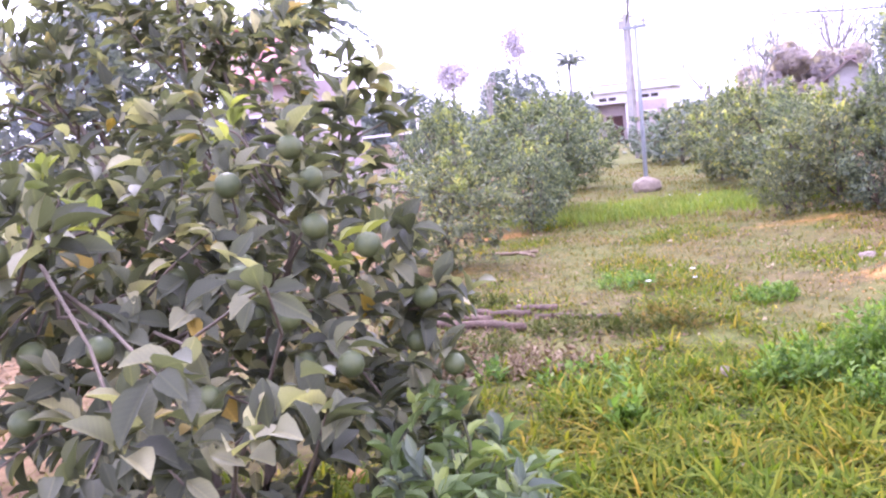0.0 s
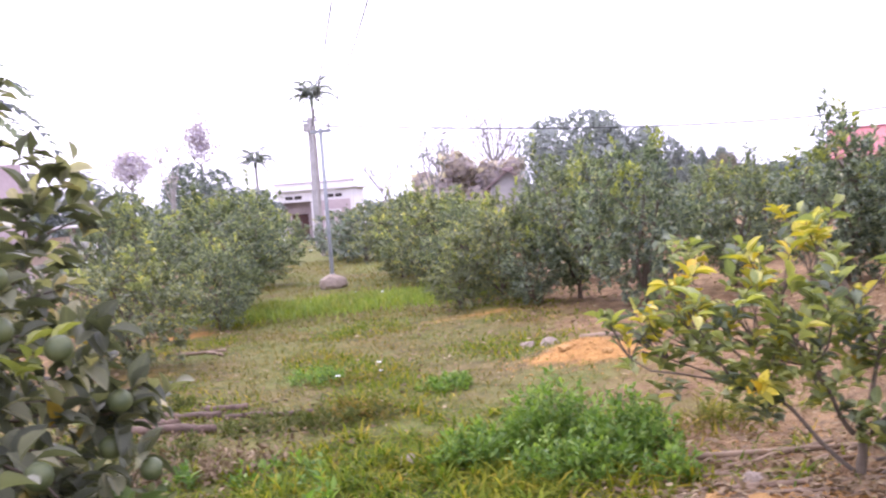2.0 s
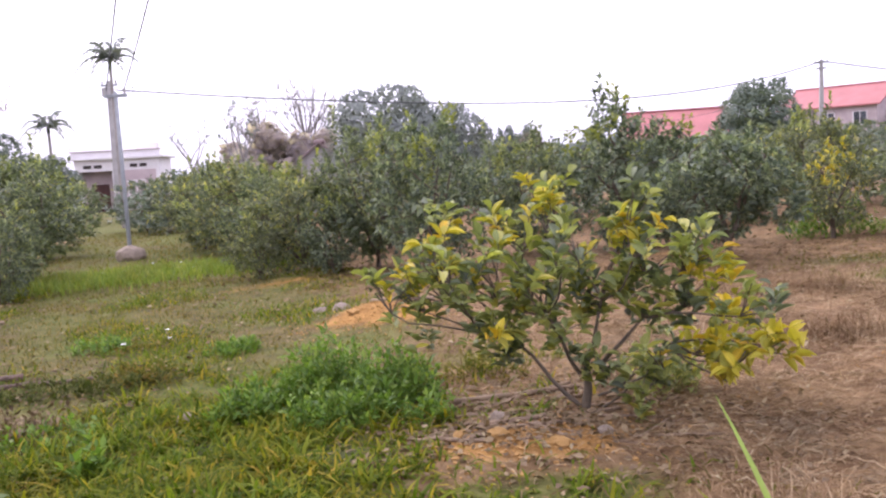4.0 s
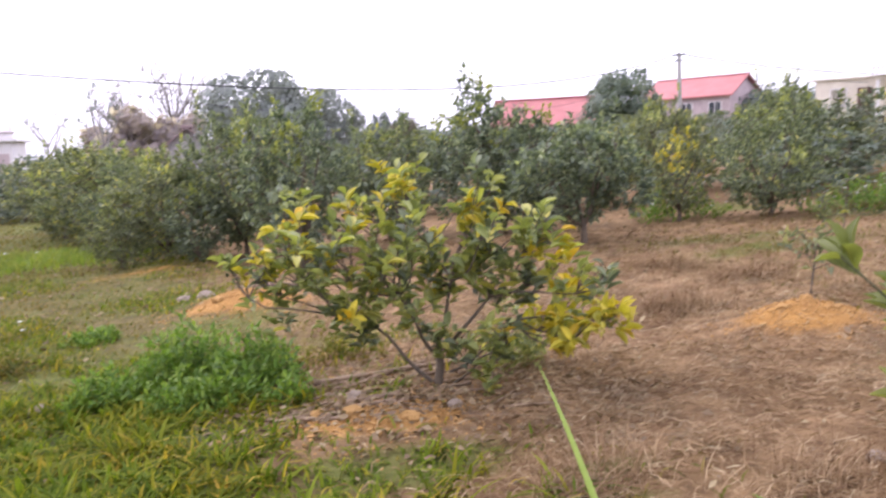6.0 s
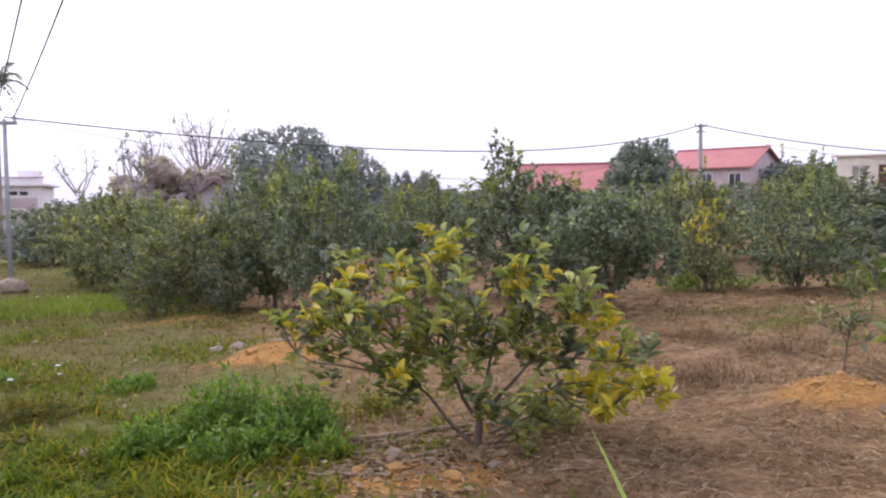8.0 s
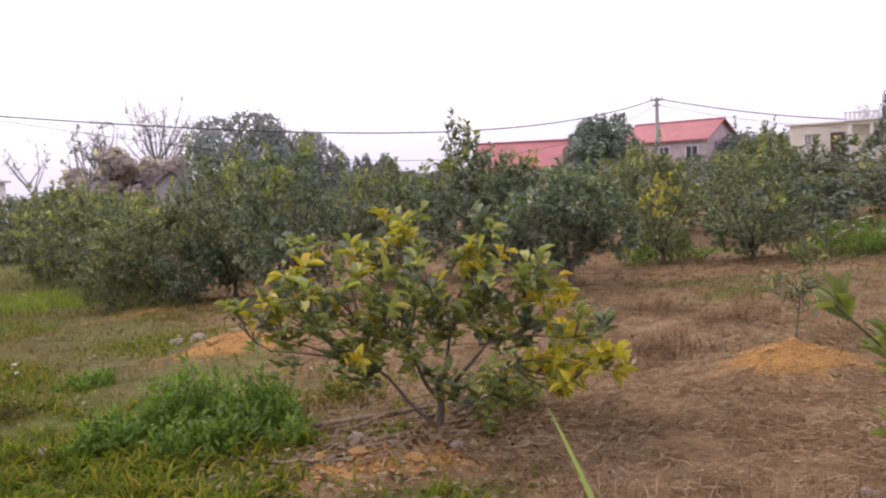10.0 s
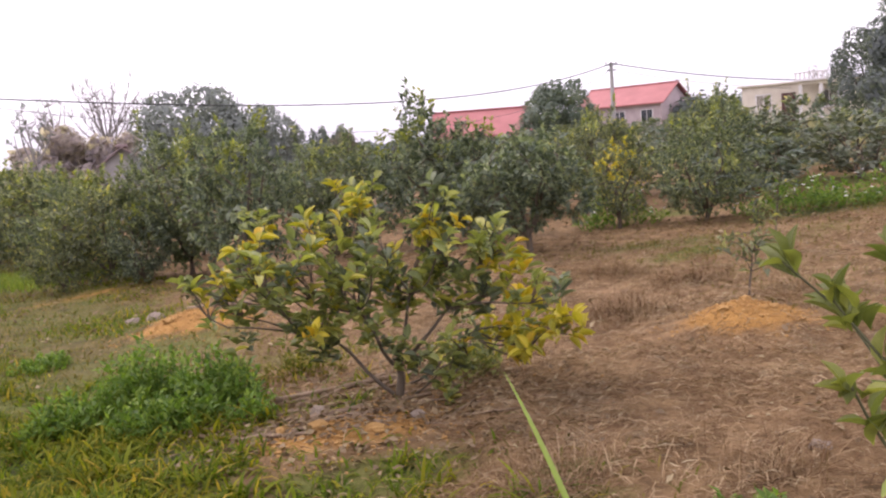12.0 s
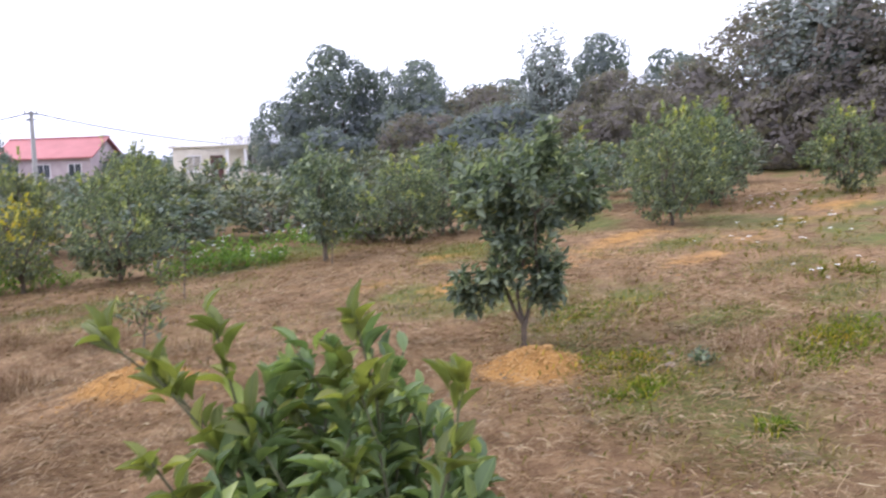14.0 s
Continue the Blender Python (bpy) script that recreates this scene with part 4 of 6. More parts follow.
# ------------------------------------------------------------------ grass, weeds, straw, litter
def blades(name, label, category, x, y, length, width, lean, material, seed, lift=0.0, flat=False):
    """Thin curved blades that stand (or lie) on the ground, as one mesh."""
    rng = np.random.default_rng(seed)
    n = len(x)
    a = rng.uniform(0, 2 * np.pi, n)
    out = np.stack([np.cos(a), np.sin(a), np.zeros(n)], -1)
    side = np.stack([-np.sin(a), np.cos(a), np.zeros(n)], -1)
    base = np.stack([x, y, ground_z(x, y) + lift], -1)
    short = flat or float(np.max(length)) < 0.1
    s = np.array([0, 0.5, 1.0]) if short else np.array([0, 0.35, 0.7, 1.0])
    w = np.array([0.8, 1.0, 0.08]) if short else np.array([0.8, 1.0, 0.7, 0.08])
    k_rows = len(s)
    if flat:
        rise = rng.uniform(0.0, 0.28, n) * length
        bow = rng.normal(0, 0.09, n) * length
        pts = base[:, None] + out[:, None] * (s[None, :, None] - 0.5) * length[:, None, None] + side[:, None] * (np.sin(np.pi * s)[None, :, None] * bow[:, None, None])
        ends = ground_z(pts[:, :, 0].ravel(), pts[:, :, 1].ravel()).reshape(n, k_rows)
        pts[:, :, 2] = ends + 0.004 + lift + np.sin(np.pi * s)[None] * rise[:, None] + rng.uniform(0, 0.03, (n, 1))
        w = np.array([0.7, 1.0, 0.5])
    else:
        k = lean * rng.uniform(0.3, 1.6, n)
        pts = base[:, None] + out[:, None] * (s ** 1.8)[None, :, None] * (k * length)[:, None, None]
        pts[:, :, 2] += (s[None] - 0.28 * (k[:, None] * s[None]) ** 2) * length[:, None]
    turn = side if not flat else side * 0.8 + np.array([0, 0, 0.6])
    off = turn[:, None] * w[None, :, None] * width[:, None, None] * 0.5
    v = np.stack([pts - off, pts + off], 2).reshape(-1, 3)
    i = np.arange(k_rows - 1)
    q = np.stack([2 * i, 2 * i + 1, 2 * i + 3, 2 * i + 2], -1)
    q = (q[None] + (np.arange(n) * 2 * k_rows)[:, None, None]).reshape(-1, 4)
    return tagged(new(name, mesh_np(name, v, q, material)), label, category, kind="stuff")


def scatter(n, x0, x1, y0, y1, weight, seed):
    """Places over a stretch of ground, as thick as the weight says, in tufts."""
    rng = np.random.default_rng(seed)
    xs, ys = [], []
    while sum(map(len, xs)) < n:
        x, y = rng.uniform(x0, x1, n), rng.uniform(y0, y1, n)
        tuft = 0.5 + 0.5 * np.sin(x * 5.3 + 2 * np.sin(y * 3.1)) * np.sin(y * 4.7 + 1.7 * np.sin(x * 2.3))
        keep = rng.random(n) < weight(x, y) * (0.35 + 0.65 * tuft)
        xs.append(x[keep])
        ys.append(y[keep])
    return np.concatenate(xs)[:n], np.concatenate(ys)[:n]


def w_lush(x, y):
    return zones(x, y)[1]


def w_grass(x, y):
    g, l, s = zones(x, y)
    return np.clip(g - 0.7 * s, 0, 1)


def w_straw(x, y):
    g, l, s = zones(x, y)
    return np.clip(1.0 - 0.9 * g - l - 0.9 * s, 0.0, 1) + 0.02


r = np.random.default_rng(71)
x, y = scatter(15000, -5.5, 2.0, 0.8, 8.2, w_lush, 72)
blades("lush_grass", "lush green grass with broad arching blades", "grass", x, y, r.uniform(0.03, 0.09, len(x)), r.uniform(0.009, 0.018, len(x)), 1.5, M_GRASS, 73)
x, y = scatter(9000, -10.5, -4.5, 12.5, 16.8, w_lush, 74)
blades("lush_grass", "bright green grass patch on the track", "grass", x, y, r.uniform(0.08, 0.2, len(x)), r.uniform(0.010, 0.018, len(x)), 0.5, M_GRASS_BRIGHT, 75)
x, y = scatter(30000, -10.5, 3.0, 1.5, 13.5, w_grass, 76)
blades("short_grass", "short olive and yellowing grass on the track", "grass", x, y, r.uniform(0.025, 0.07, len(x)), r.uniform(0.006, 0.013, len(x)), 1.5, M_GRASS_OLIVE, 77)
x, y = scatter(9000, -16, -3, 12.5, 27, w_grass, 78)
blades("short_grass", "short olive and yellowing grass far along the track", "grass", x, y, r.uniform(0.04, 0.10, len(x)), r.uniform(0.012, 0.024, len(x)), 1.4, M_GRASS_OLIVE, 79)
x, y = scatter(15000, 2.0, 10.0, 3.2, 13.0, lambda x, y: np.clip(zones(x, y)[0] + zones(x, y)[1], 0, 1), 80)
blades("short_grass", "patches of short yellow-green grass in the straw", "grass", x, y, r.uniform(0.03, 0.075, len(x)), r.uniform(0.006, 0.012, len(x)), 1.5, M_GRASS_OLIVE, 81)
x, y = scatter(30000, -1.5, 8.5, 1.5, 12.8, w_straw, 82)
blades("dry_straw", "cut dry straw lying over the ground", "straw", x, y, r.uniform(0.04, 0.14, len(x)), r.uniform(0.0025, 0.006, len(x)), 0.5, M_STRAW, 83, flat=True)
x, y = scatter(42000, 0.2, 6.2, 2.4, 6.8, w_straw, 182)
blades("dry_straw", "tangled dry straw close to the path", "straw", x, y, r.uniform(0.025, 0.095, len(x)), r.uniform(0.0018, 0.004, len(x)), 0.5, M_STRAW, 183, flat=True)
x, y = scatter(9000, 5.0, 20.0, 3.4, 16.0, w_straw, 84)
blades("dry_straw", "cut dry straw lying over the far slope", "straw", x, y, r.uniform(0.10, 0.25, len(x)), r.uniform(0.004, 0.009, len(x)), 0.5, M_STRAW, 85, flat=True)
x, y = scatter(3500, -1.0, 8.0, 2.0, 11.0, w_straw, 86)
blades("dry_stubble", "short dry grass stubble standing in the straw", "straw", x, y, r.uniform(0.05, 0.14, len(x)), r.uniform(0.003, 0.006, len(x)), 1.5, M_STRAW, 87)

x, y = scatter(10000, -0.3, 7.5, 2.0, 11.0, w_straw, 190)
blades("bleached_straw", "pale bleached straw stalks strewn over brown straw", "straw", x, y, r.uniform(0.025, 0.09, len(x)), r.uniform(0.002, 0.0045, len(x)), 0.5, M_STRAW_PALE, 191, lift=0.012, flat=True)
# matted bundles of cut straw
mx, my = scatter(330, 0.0, 7.2, 2.2, 10.5, w_straw, 186)
rr = np.random.default_rng(187)
for k in range(3):
    px, py = mx[k::3], my[k::3]
    ang = np.repeat(rr.uniform(0, np.pi, len(px)), 70)
    along, over = rr.normal(0, 0.09, len(ang)), rr.normal(0, 0.05, len(ang))
    x, y = np.repeat(px, 70) + along * np.cos(ang) - over * np.sin(ang), np.repeat(py, 70) + along * np.sin(ang) + over * np.cos(ang)
    blades("straw_mat", "matted heaps of cut brown straw", "straw", x, y, rr.uniform(0.04, 0.12, len(x)), rr.uniform(0.0018, 0.0038, len(x)), 0.5, M_STRAW if k else M_LITTER, 188 + k, lift=0.02 + 0.015 * k, flat=True)

x, y = scatter(9000, -9.0, 0.5, 6.0, 13.5, lambda x, y: np.clip(w_grass(x, y), 0, 1) * np.clip(1.6 * np.sin(1.9 * x + 1.3 * np.sin(1.4 * y)) * np.sin(1.6 * y + 0.8 * x), 0, 1), 192)
blades("green_grass_clumps", "low clumps of fresh green grass along the track", "grass", x, y, r.uniform(0.03, 0.09, len(x)), r.uniform(0.008, 0.016, len(x)), 1.4, M_GRASS, 193)
for k, (gx, gy, gr, n) in enumerate(((4.22, 4.6, 0.16, 700), (4.65, 5.05, 0.2, 800), (5.6, 6.1, 0.4, 900), (5.95, 4.25, 0.32, 1100), (5.3, 4.15, 0.2, 500), (4.15, 3.7, 0.06, 160))):
    x, y = gx + r.normal(0, gr, n), gy + r.normal(0, gr * 0.6, n)
    blades("green_grass_patch", "low patch of yellow-green grass in the straw", "grass", x, y, r.uniform(0.03, 0.08, n), r.uniform(0.006, 0.012, n), 1.4, M_GRASS, 320 + k)
# tufts of longer grass in the lush patch
tx, ty = scatter(520, -4.8, 0.9, 1.8, 7.6, w_lush, 88)
size = np.repeat(r.uniform(0.55, 1.35, 520), 26)
x, y = np.repeat(tx, 26) + r.normal(0, 0.04, 520 * 26) * size, np.repeat(ty, 26) + r.normal(0, 0.04, 520 * 26) * size
blades("grass_tufts", "tufts of longer arching yellow-green grass", "grass", x, y, r.uniform(0.06, 0.15, len(x)) * size, r.uniform(0.010, 0.02, len(x)), 1.5, M_GRASS, 89)

# dry tussocks
for k, (tx, ty, rr, n) in enumerate(((1.65, 7.75, 0.28, 900), (2.05, 9.6, 0.35, 900), (2.5, 8.7, 0.3, 600), (1.1, 9.4, 0.3, 500), (3.0, 7.9, 0.25, 400), (4.9, 4.2, 0.2, 300), (5.4, 4.7, 0.2, 300), (0.75, 5.0, 0.22, 350), (1.5, 4.75, 0.2, 300))):
    rr2 = np.random.default_rng(300 + k)
    x, y = tx + rr2.normal(0, rr, n) * 0.6, ty + rr2.normal(0, rr, n) * 0.5
    blades("dry_tussock", "bent tussock of dry straw-coloured grass", "grass", x, y, rr2.uniform(0.06, 0.22, n), rr2.uniform(0.002, 0.005, n), 1.4, M_STRAW, 310 + k)


def litter(name, label, n, x0, x1, y0, y1, weight, size, material, seed):
    rng = np.random.default_rng(seed)
    x, y = scatter(n, x0, x1, y0, y1, weight, seed)
    p = np.stack([x, y, ground_z(x, y) + rng.uniform(0.004, 0.03, n)], -1)
    d = rng.normal(0, 1, (n, 3)) * np.array([1, 1, 0.3])
    up = np.array([0, 0, 1.0]) + rng.normal(0, 0.45, (n, 3))
    L = rng.uniform(0.5, 1.2, n) * size
    tagged(new(name, leaf_mesh(name, LEAF_FAR, p, d, up, L, L * 0.5, material)), label, "leaf litter", kind="stuff")


litter("leaf_litter", "fallen brown leaves round the yellowing bush", 1700, -1.3, 1.2, 5.2, 7.6, lambda x, y: blob(x, y, -0.1, 6.2, 0.8, 0.6), 0.055, M_LITTER, 91)
litter("leaf_litter", "fallen brown leaves under the orchard row", 1800, -8.0, 4.0, 11.0, 15.0, lambda x, y: np.full(np.shape(x), 0.6), 0.07, M_LITTER, 92)
litter("leaf_litter", "fallen brown leaves left of the track", 2600, -9.0, -2.6, 4.0, 11.5, lambda x, y: np.clip(1 - zones(x, y)[0], 0.0, 1), 0.06, M_LITTER, 93)
litter("leaf_litter", "scattered dry leaves on the straw", 2500, -0.3, 8.0, 3.6, 12.0, w_straw, 0.06, M_LITTER, 94)
litter("leaf_litter", "dark rotting leaves and bark round the cut logs", 1500, -7.0, -2.9, 5.2, 9.0, lambda x, y: blob(x, y, -4.8, 7.1, 1.3, 0.8) + 0.7 * blob(x, y, -3.6, 6.3, 0.7, 0.4), 0.06, M_ROT, 96)
litter("leaf_litter", "scattered dry leaves in the grass", 700, -6.0, 0.5, 3.2, 10.0, w_grass, 0.06, M_LITTER, 95)


def weed_patch(x, y, rx, ry, h, n, material, seed, label, leaf=0.055, flowers=0):
    """Low leafy weeds from many small stems."""
    rng = np.random.default_rng(seed)
    t = thing("weed_patch", label, "weeds", Matrix.Translation((x, y, 0)))
    a, f = rng.uniform(0, 2 * np.pi, n), np.sqrt(rng.uniform(0, 1, n))
    px, py = np.cos(a) * f * rx, np.sin(a) * f * ry
    top = h * (1 - 0.6 * f * f) * rng.uniform(0.5, 1.2, n) * (0.75 + 0.4 * np.sin(px * 9 / rx + seed) * np.cos(py * 7 / ry))
    z0 = ground_z(px + x, py + y)
    tips = np.stack([px, py, z0 + top], -1)
    dirs = np.stack([px * 0.8, py * 0.8, np.full(n, 0.6)], -1) + rng.normal(0, 0.2, (n, 3))
    dirs /= np.linalg.norm(dirs, axis=1, keepdims=True)
    p, d, up, L, W = spray(rng, tips, dirs, 9, 0.9, leaf, 0.42, 0.2, h * 0.5)
    part("leaves", leaf_mesh("leaves", LEAF_LOW, p, d, up, L, W, material), t, kind="stuff")
    tu = Tubes(4)
    for i in range(0, n, 3):
        tu.add(bent((px[i] * 0.8, py[i] * 0.8, z0[i] - 0.01), tips[i], rng, 0.05, 4), [0.004, 0.003, 0.003, 0.002])
    part("stem", tu.mesh("stem", material), t, kind="stuff")
    if flowers:
        pick = rng.integers(0, n, flowers)
        c = np.repeat(tips[pick] + np.array([0, 0, 0.05]) + rng.normal(0, 0.03, (flowers, 3)), 5, 0)
        ang = np.tile(np.arange(5) * 2 * np.pi / 5, flowers)
        d = np.stack([np.cos(ang), np.sin(ang), np.full(len(ang), 0.15)], -1)
        up = np.repeat(np.array([0, -0.5, 0.8]) + rng.normal(0, 0.4, (flowers, 3)), 5, 0)
        part("white_flowers", leaf_mesh("white_flowers", LEAF_FAR, c, d, up, np.full(len(c), 0.028), np.full(len(c), 0.02), M_PETAL), t, "small white flowers", kind="stuff")


for k, (wx, wy, wr, wh) in enumerate(((-3.4, 7.35, 0.42, 0.13), (-3.95, 7.25, 0.4, 0.12), (-4.3, 6.5, 0.42, 0.16), (-3.5, 6.25, 0.4, 0.14), (-5.5, 7.75, 0.4, 0.12), (-4.9, 6.3, 0.35, 0.18))):
    weed_patch(wx, wy, wr, wr * 0.7, wh, 75, M_LITTER if k == 3 else M_GRASS_DARK, 130 + k, "withered brownish weeds beside the cut logs", 0.05)
BUSHY = "bushy bright green weeds beside the track"
weed_patch(-1.6, 6.75, 0.36, 0.3, 0.42, 260, M_WEED, 101, BUSHY, 0.058)
weed_patch(-1.12, 6.6, 0.3, 0.28, 0.35, 200, M_WEED, 120, BUSHY, 0.058)
weed_patch(-1.95, 6.5, 0.28, 0.24, 0.26, 130, M_WEED, 121, BUSHY, 0.058)
weed_patch(-1.35, 6.3, 0.36, 0.2, 0.24, 150, M_WEED, 122, BUSHY, 0.05)
weed_patch(-0.85, 6.25, 0.16, 0.14, 0.2, 50, M_WEED, 123, "small green weed beside the track", 0.05)
weed_patch(-2.95, 8.35, 0.25, 0.2, 0.14, 60, M_WEED, 102, "low green weeds on the track")
weed_patch(-4.5, 8.8, 0.3, 0.25, 0.14, 60, M_WEED, 103, "low green weeds on the track")
weed_patch(-3.3, 7.6, 0.5, 0.3, 0.12, 90, M_GRASS_OLIVE, 104, "dull green low weeds in the grass", 0.05)
weed_patch(-3.0, 6.1, 0.35, 0.3, 0.12, 26, M_WEED, 105, "low green weeds among grass", 0.06)
weed_patch(-2.5, 5.6, 0.14, 0.12, 0.2, 12, M_WEED, 106, "clump of broad green weeds", 0.09)
weed_patch(-3.7, 5.9, 0.16, 0.14, 0.18, 14, M_WEED, 107, "clump of broad green weeds", 0.08)
weed_patch(2.9, 13.3, 0.7, 0.4, 0.5, 130, M_WEED, 108, "green weeds with small white flowers", 0.07, 24)
weed_patch(5.3, 12.6, 1.1, 0.5, 0.45, 240, M_WEED, 109, "green weeds with small white flowers", 0.07, 40)
weed_patch(7.6, 13.6, 1.2, 0.6, 0.45, 200, M_WEED, 110, "green weeds with small white flowers", 0.07, 40)
weed_patch(11.2, 7.2, 2.4, 1.2, 0.12, 90, M_GRASS_OLIVE, 111, "sparse weeds with small white flowers on the slope", 0.05, 30)
weed_patch(15.6, 9.8, 2.2, 1.0, 0.15, 90, M_GRASS_OLIVE, 119, "sparse weeds with small white flowers on the slope", 0.06, 26)
weed_patch(8.1, 5.4, 0.5, 0.3, 0.12, 40, M_GRASS_OLIVE, 112, "sparse weeds with small white flowers on the slope", 0.05, 8)
weed_patch(-7.3, 14.6, 1.5, 0.6, 0.14, 120, M_GRASS_BRIGHT, 113, "low bright weeds with white flowers on the track", 0.06, 14)
weed_patch(-4.1, 8.75, 0.4, 0.3, 0.08, 20, M_GRASS_OLIVE, 114, "low weeds with two white flowers", 0.05, 3)
weed_patch(4.95, 4.65, 0.08, 0.08, 0.08, 14, M_LEAF_BLUE, 115, "small bluish-green weed in straw", 0.05)
weed_patch(-0.75, 7.1, 0.4, 0.25, 0.2, 60, M_GRASS_OLIVE, 116, "dull green weeds by the yellowing bush", 0.05)
weed_patch(0.42, 6.6, 0.2, 0.16, 0.36, 46, M_LEAF_DULL, 117, "green shoots at the foot of the yellowing bush", 0.07)
weed_patch(1.25, 4.35, 0.12, 0.1, 0.12, 14, M_WEED, 118, "small green weed in the straw", 0.06)


def tall_blade(x, y, h, dx, dy, w, seed, label):
    tt = np.linspace(0, 1, 9)
    pts = np.stack([x + dx * tt ** 1.3, y + dy * tt ** 1.3, gz(x, y) + h * (tt - 0.12 * tt ** 3)], -1)
    side = np.array([0.9, -0.3, 0.1])
    ww = (w * np.array([0.8, 1, 1, 1, 0.95, 0.85, 0.7, 0.45, 0.1]))[:, None]
    fold = np.array([0, 0.25, 0.0])
    v = np.stack([pts - side * ww / 2, pts + fold * ww, pts + side * ww / 2], 1).reshape(-1, 3)
    q = [(3 * i + j, 3 * i + j + 1, 3 * i + j + 4, 3 * i + j + 3) for i in range(8) for j in range(2)]
    tagged(new("tall_grass_blade", mesh_np("tall_grass_blade", v, q, M_WEED)), label, "grass")


tall_blade(0.66, 3.55, 0.64, -0.2, 1.0, 0.023, 1, "single long green grass blade arching over straw")
tall_blade(-0.1, 3.2, 0.34, -0.35, 0.05, 0.012, 2, "long green grass blade bent over")
tall_blade(0.15, 3.2, 0.36, 0.3, 0.1, 0.012, 3, "long green grass blade bent over")


# ------------------------------------------------------------------ stones, clods, logs, sticks
stones = [ball_mesh("stone", 1.0, M_STONE, i, 0.2, 0.65) for i in range(4)]
clod_me = [ball_mesh("stone", 1.0, M_CLOD, 10 + i, 0.25, 0.7) for i in range(3)]


def stone(x, y, s, k, me=None, label="weathered grey stone lying on the ground"):
    ob = tagged(new("stone", (me or stones)[k % len(me or stones)]), label, "stone", group="loose stones")
    ob.matrix_basis = pose(x, y, gz(x, y) + 0.25 * s, 0, 0, 77 * k) @ Matrix.Diagonal((s * 1.2, s, s, 1))


for k, (x, y, s) in enumerate(((-2.75, 9.95, 0.07), (-2.55, 10.0, 0.085), (-2.36, 6.42, 0.07), (-2.1, 10.3, 0.06), (4.8, 4.78, 0.03), (4.95, 4.9, 0.035), (5.1, 4.75, 0.03), (-4.0, 5.4, 0.05), (1.05, 4.2, 0.05), (1.75, 4.9, 0.04), (0.1, 5.95, 0.04), (-0.45, 6.2, 0.05))):
    stone(x, y, s, k)
for k, (x, y, s) in enumerate(((2.3, 7.1, 0.035), (2.1, 6.95, 0.03), (2.4, 6.9, 0.025), (1.95, 6.85, 0.02), (4.3, 5.35, 0.03), (4.5, 5.3, 0.025), (-0.4, 5.8, 0.05), (-0.1, 5.7, 0.045), (-0.6, 5.9, 0.04), (-1.8, 9.2, 0.04), (-2.2, 9.3, 0.05), (-3.35, 4.3, 0.05), (-3.2, 4.45, 0.06))):
    stone(x, y, s, k, clod_me, "rough orange clod of earth")


def crumbs(cx, cy, r0, n, seed, label):
    rng = np.random.default_rng(seed)
    cube = np.array([(a, b, c) for a in (-1, 1) for b in (-1, 1) for c in (-0.7, 0.7)], float)
    cq = np.array([(0, 1, 3, 2), (4, 6, 7, 5), (0, 4, 5, 1), (2, 3, 7, 6), (0, 2, 6, 4), (1, 5, 7, 3)])
    x, y = cx + rng.normal(0, r0, n), cy + rng.normal(0, r0 * 0.8, n)
    s = rng.uniform(0.003, 0.009, n) * rng.uniform(0.4, 1.5, n)
    v = np.stack([x, y, ground_z(x, y) + s * 0.3], -1)[:, None] + cube[None] * s[:, None, None] * rng.uniform(0.35, 1.3, (n, 8, 3))
    q = (cq[None] + (np.arange(n) * 8)[:, None, None]).reshape(-1, 4)
    tagged(new("earth_crumbs", mesh_np("earth_crumbs", v.reshape(-1, 3), q, M_CLOD, False)), label, "earth", kind="stuff")


for k, (cx, cy, r0, n) in enumerate(((2.24, 6.95, 0.28, 500), (4.22, 5.33, 0.23, 900), (-0.3, 5.85, 0.32, 900), (-2.0, 9.3, 0.42, 800), (0.1, 6.6, 0.5, 400), (8.0, 8.6, 1.6, 500), (-3.0, 4.4, 0.4, 200))):
    crumbs(cx, cy, r0, n, 120 + k, "crumbled orange earth on a heap")


def log(x0, y0, x1, y1, r0, seed, name="log", label="cut reddish-brown log lying on the ground", m=None):
    rng = np.random.default_rng(seed)
    tu = Tubes(8)
    n = 8
    t = np.linspace(0, 1, n)
    px, py = x0 + (x1 - x0) * t, y0 + (y1 - y0) * t + rng.normal(0, r0 * 0.4, n)
    pts = np.stack([px, py, ground_z(px, py) + r0 * 0.85], -1)
    rad = r0 * rng.uniform(0.7, 1.2, n)
    a, b = pts[0] + (pts[0] - pts[1]) * 0.01, pts[-1] + (pts[-1] - pts[-2]) * 0.01
    tu.add(np.concatenate([[a], pts, [b]]), np.concatenate([[r0 * 0.05], rad, [r0 * 0.05]]))
    tagged(new(name, tu.mesh(name, m or M_LOG)), label, "log" if name == "log" else "stick")


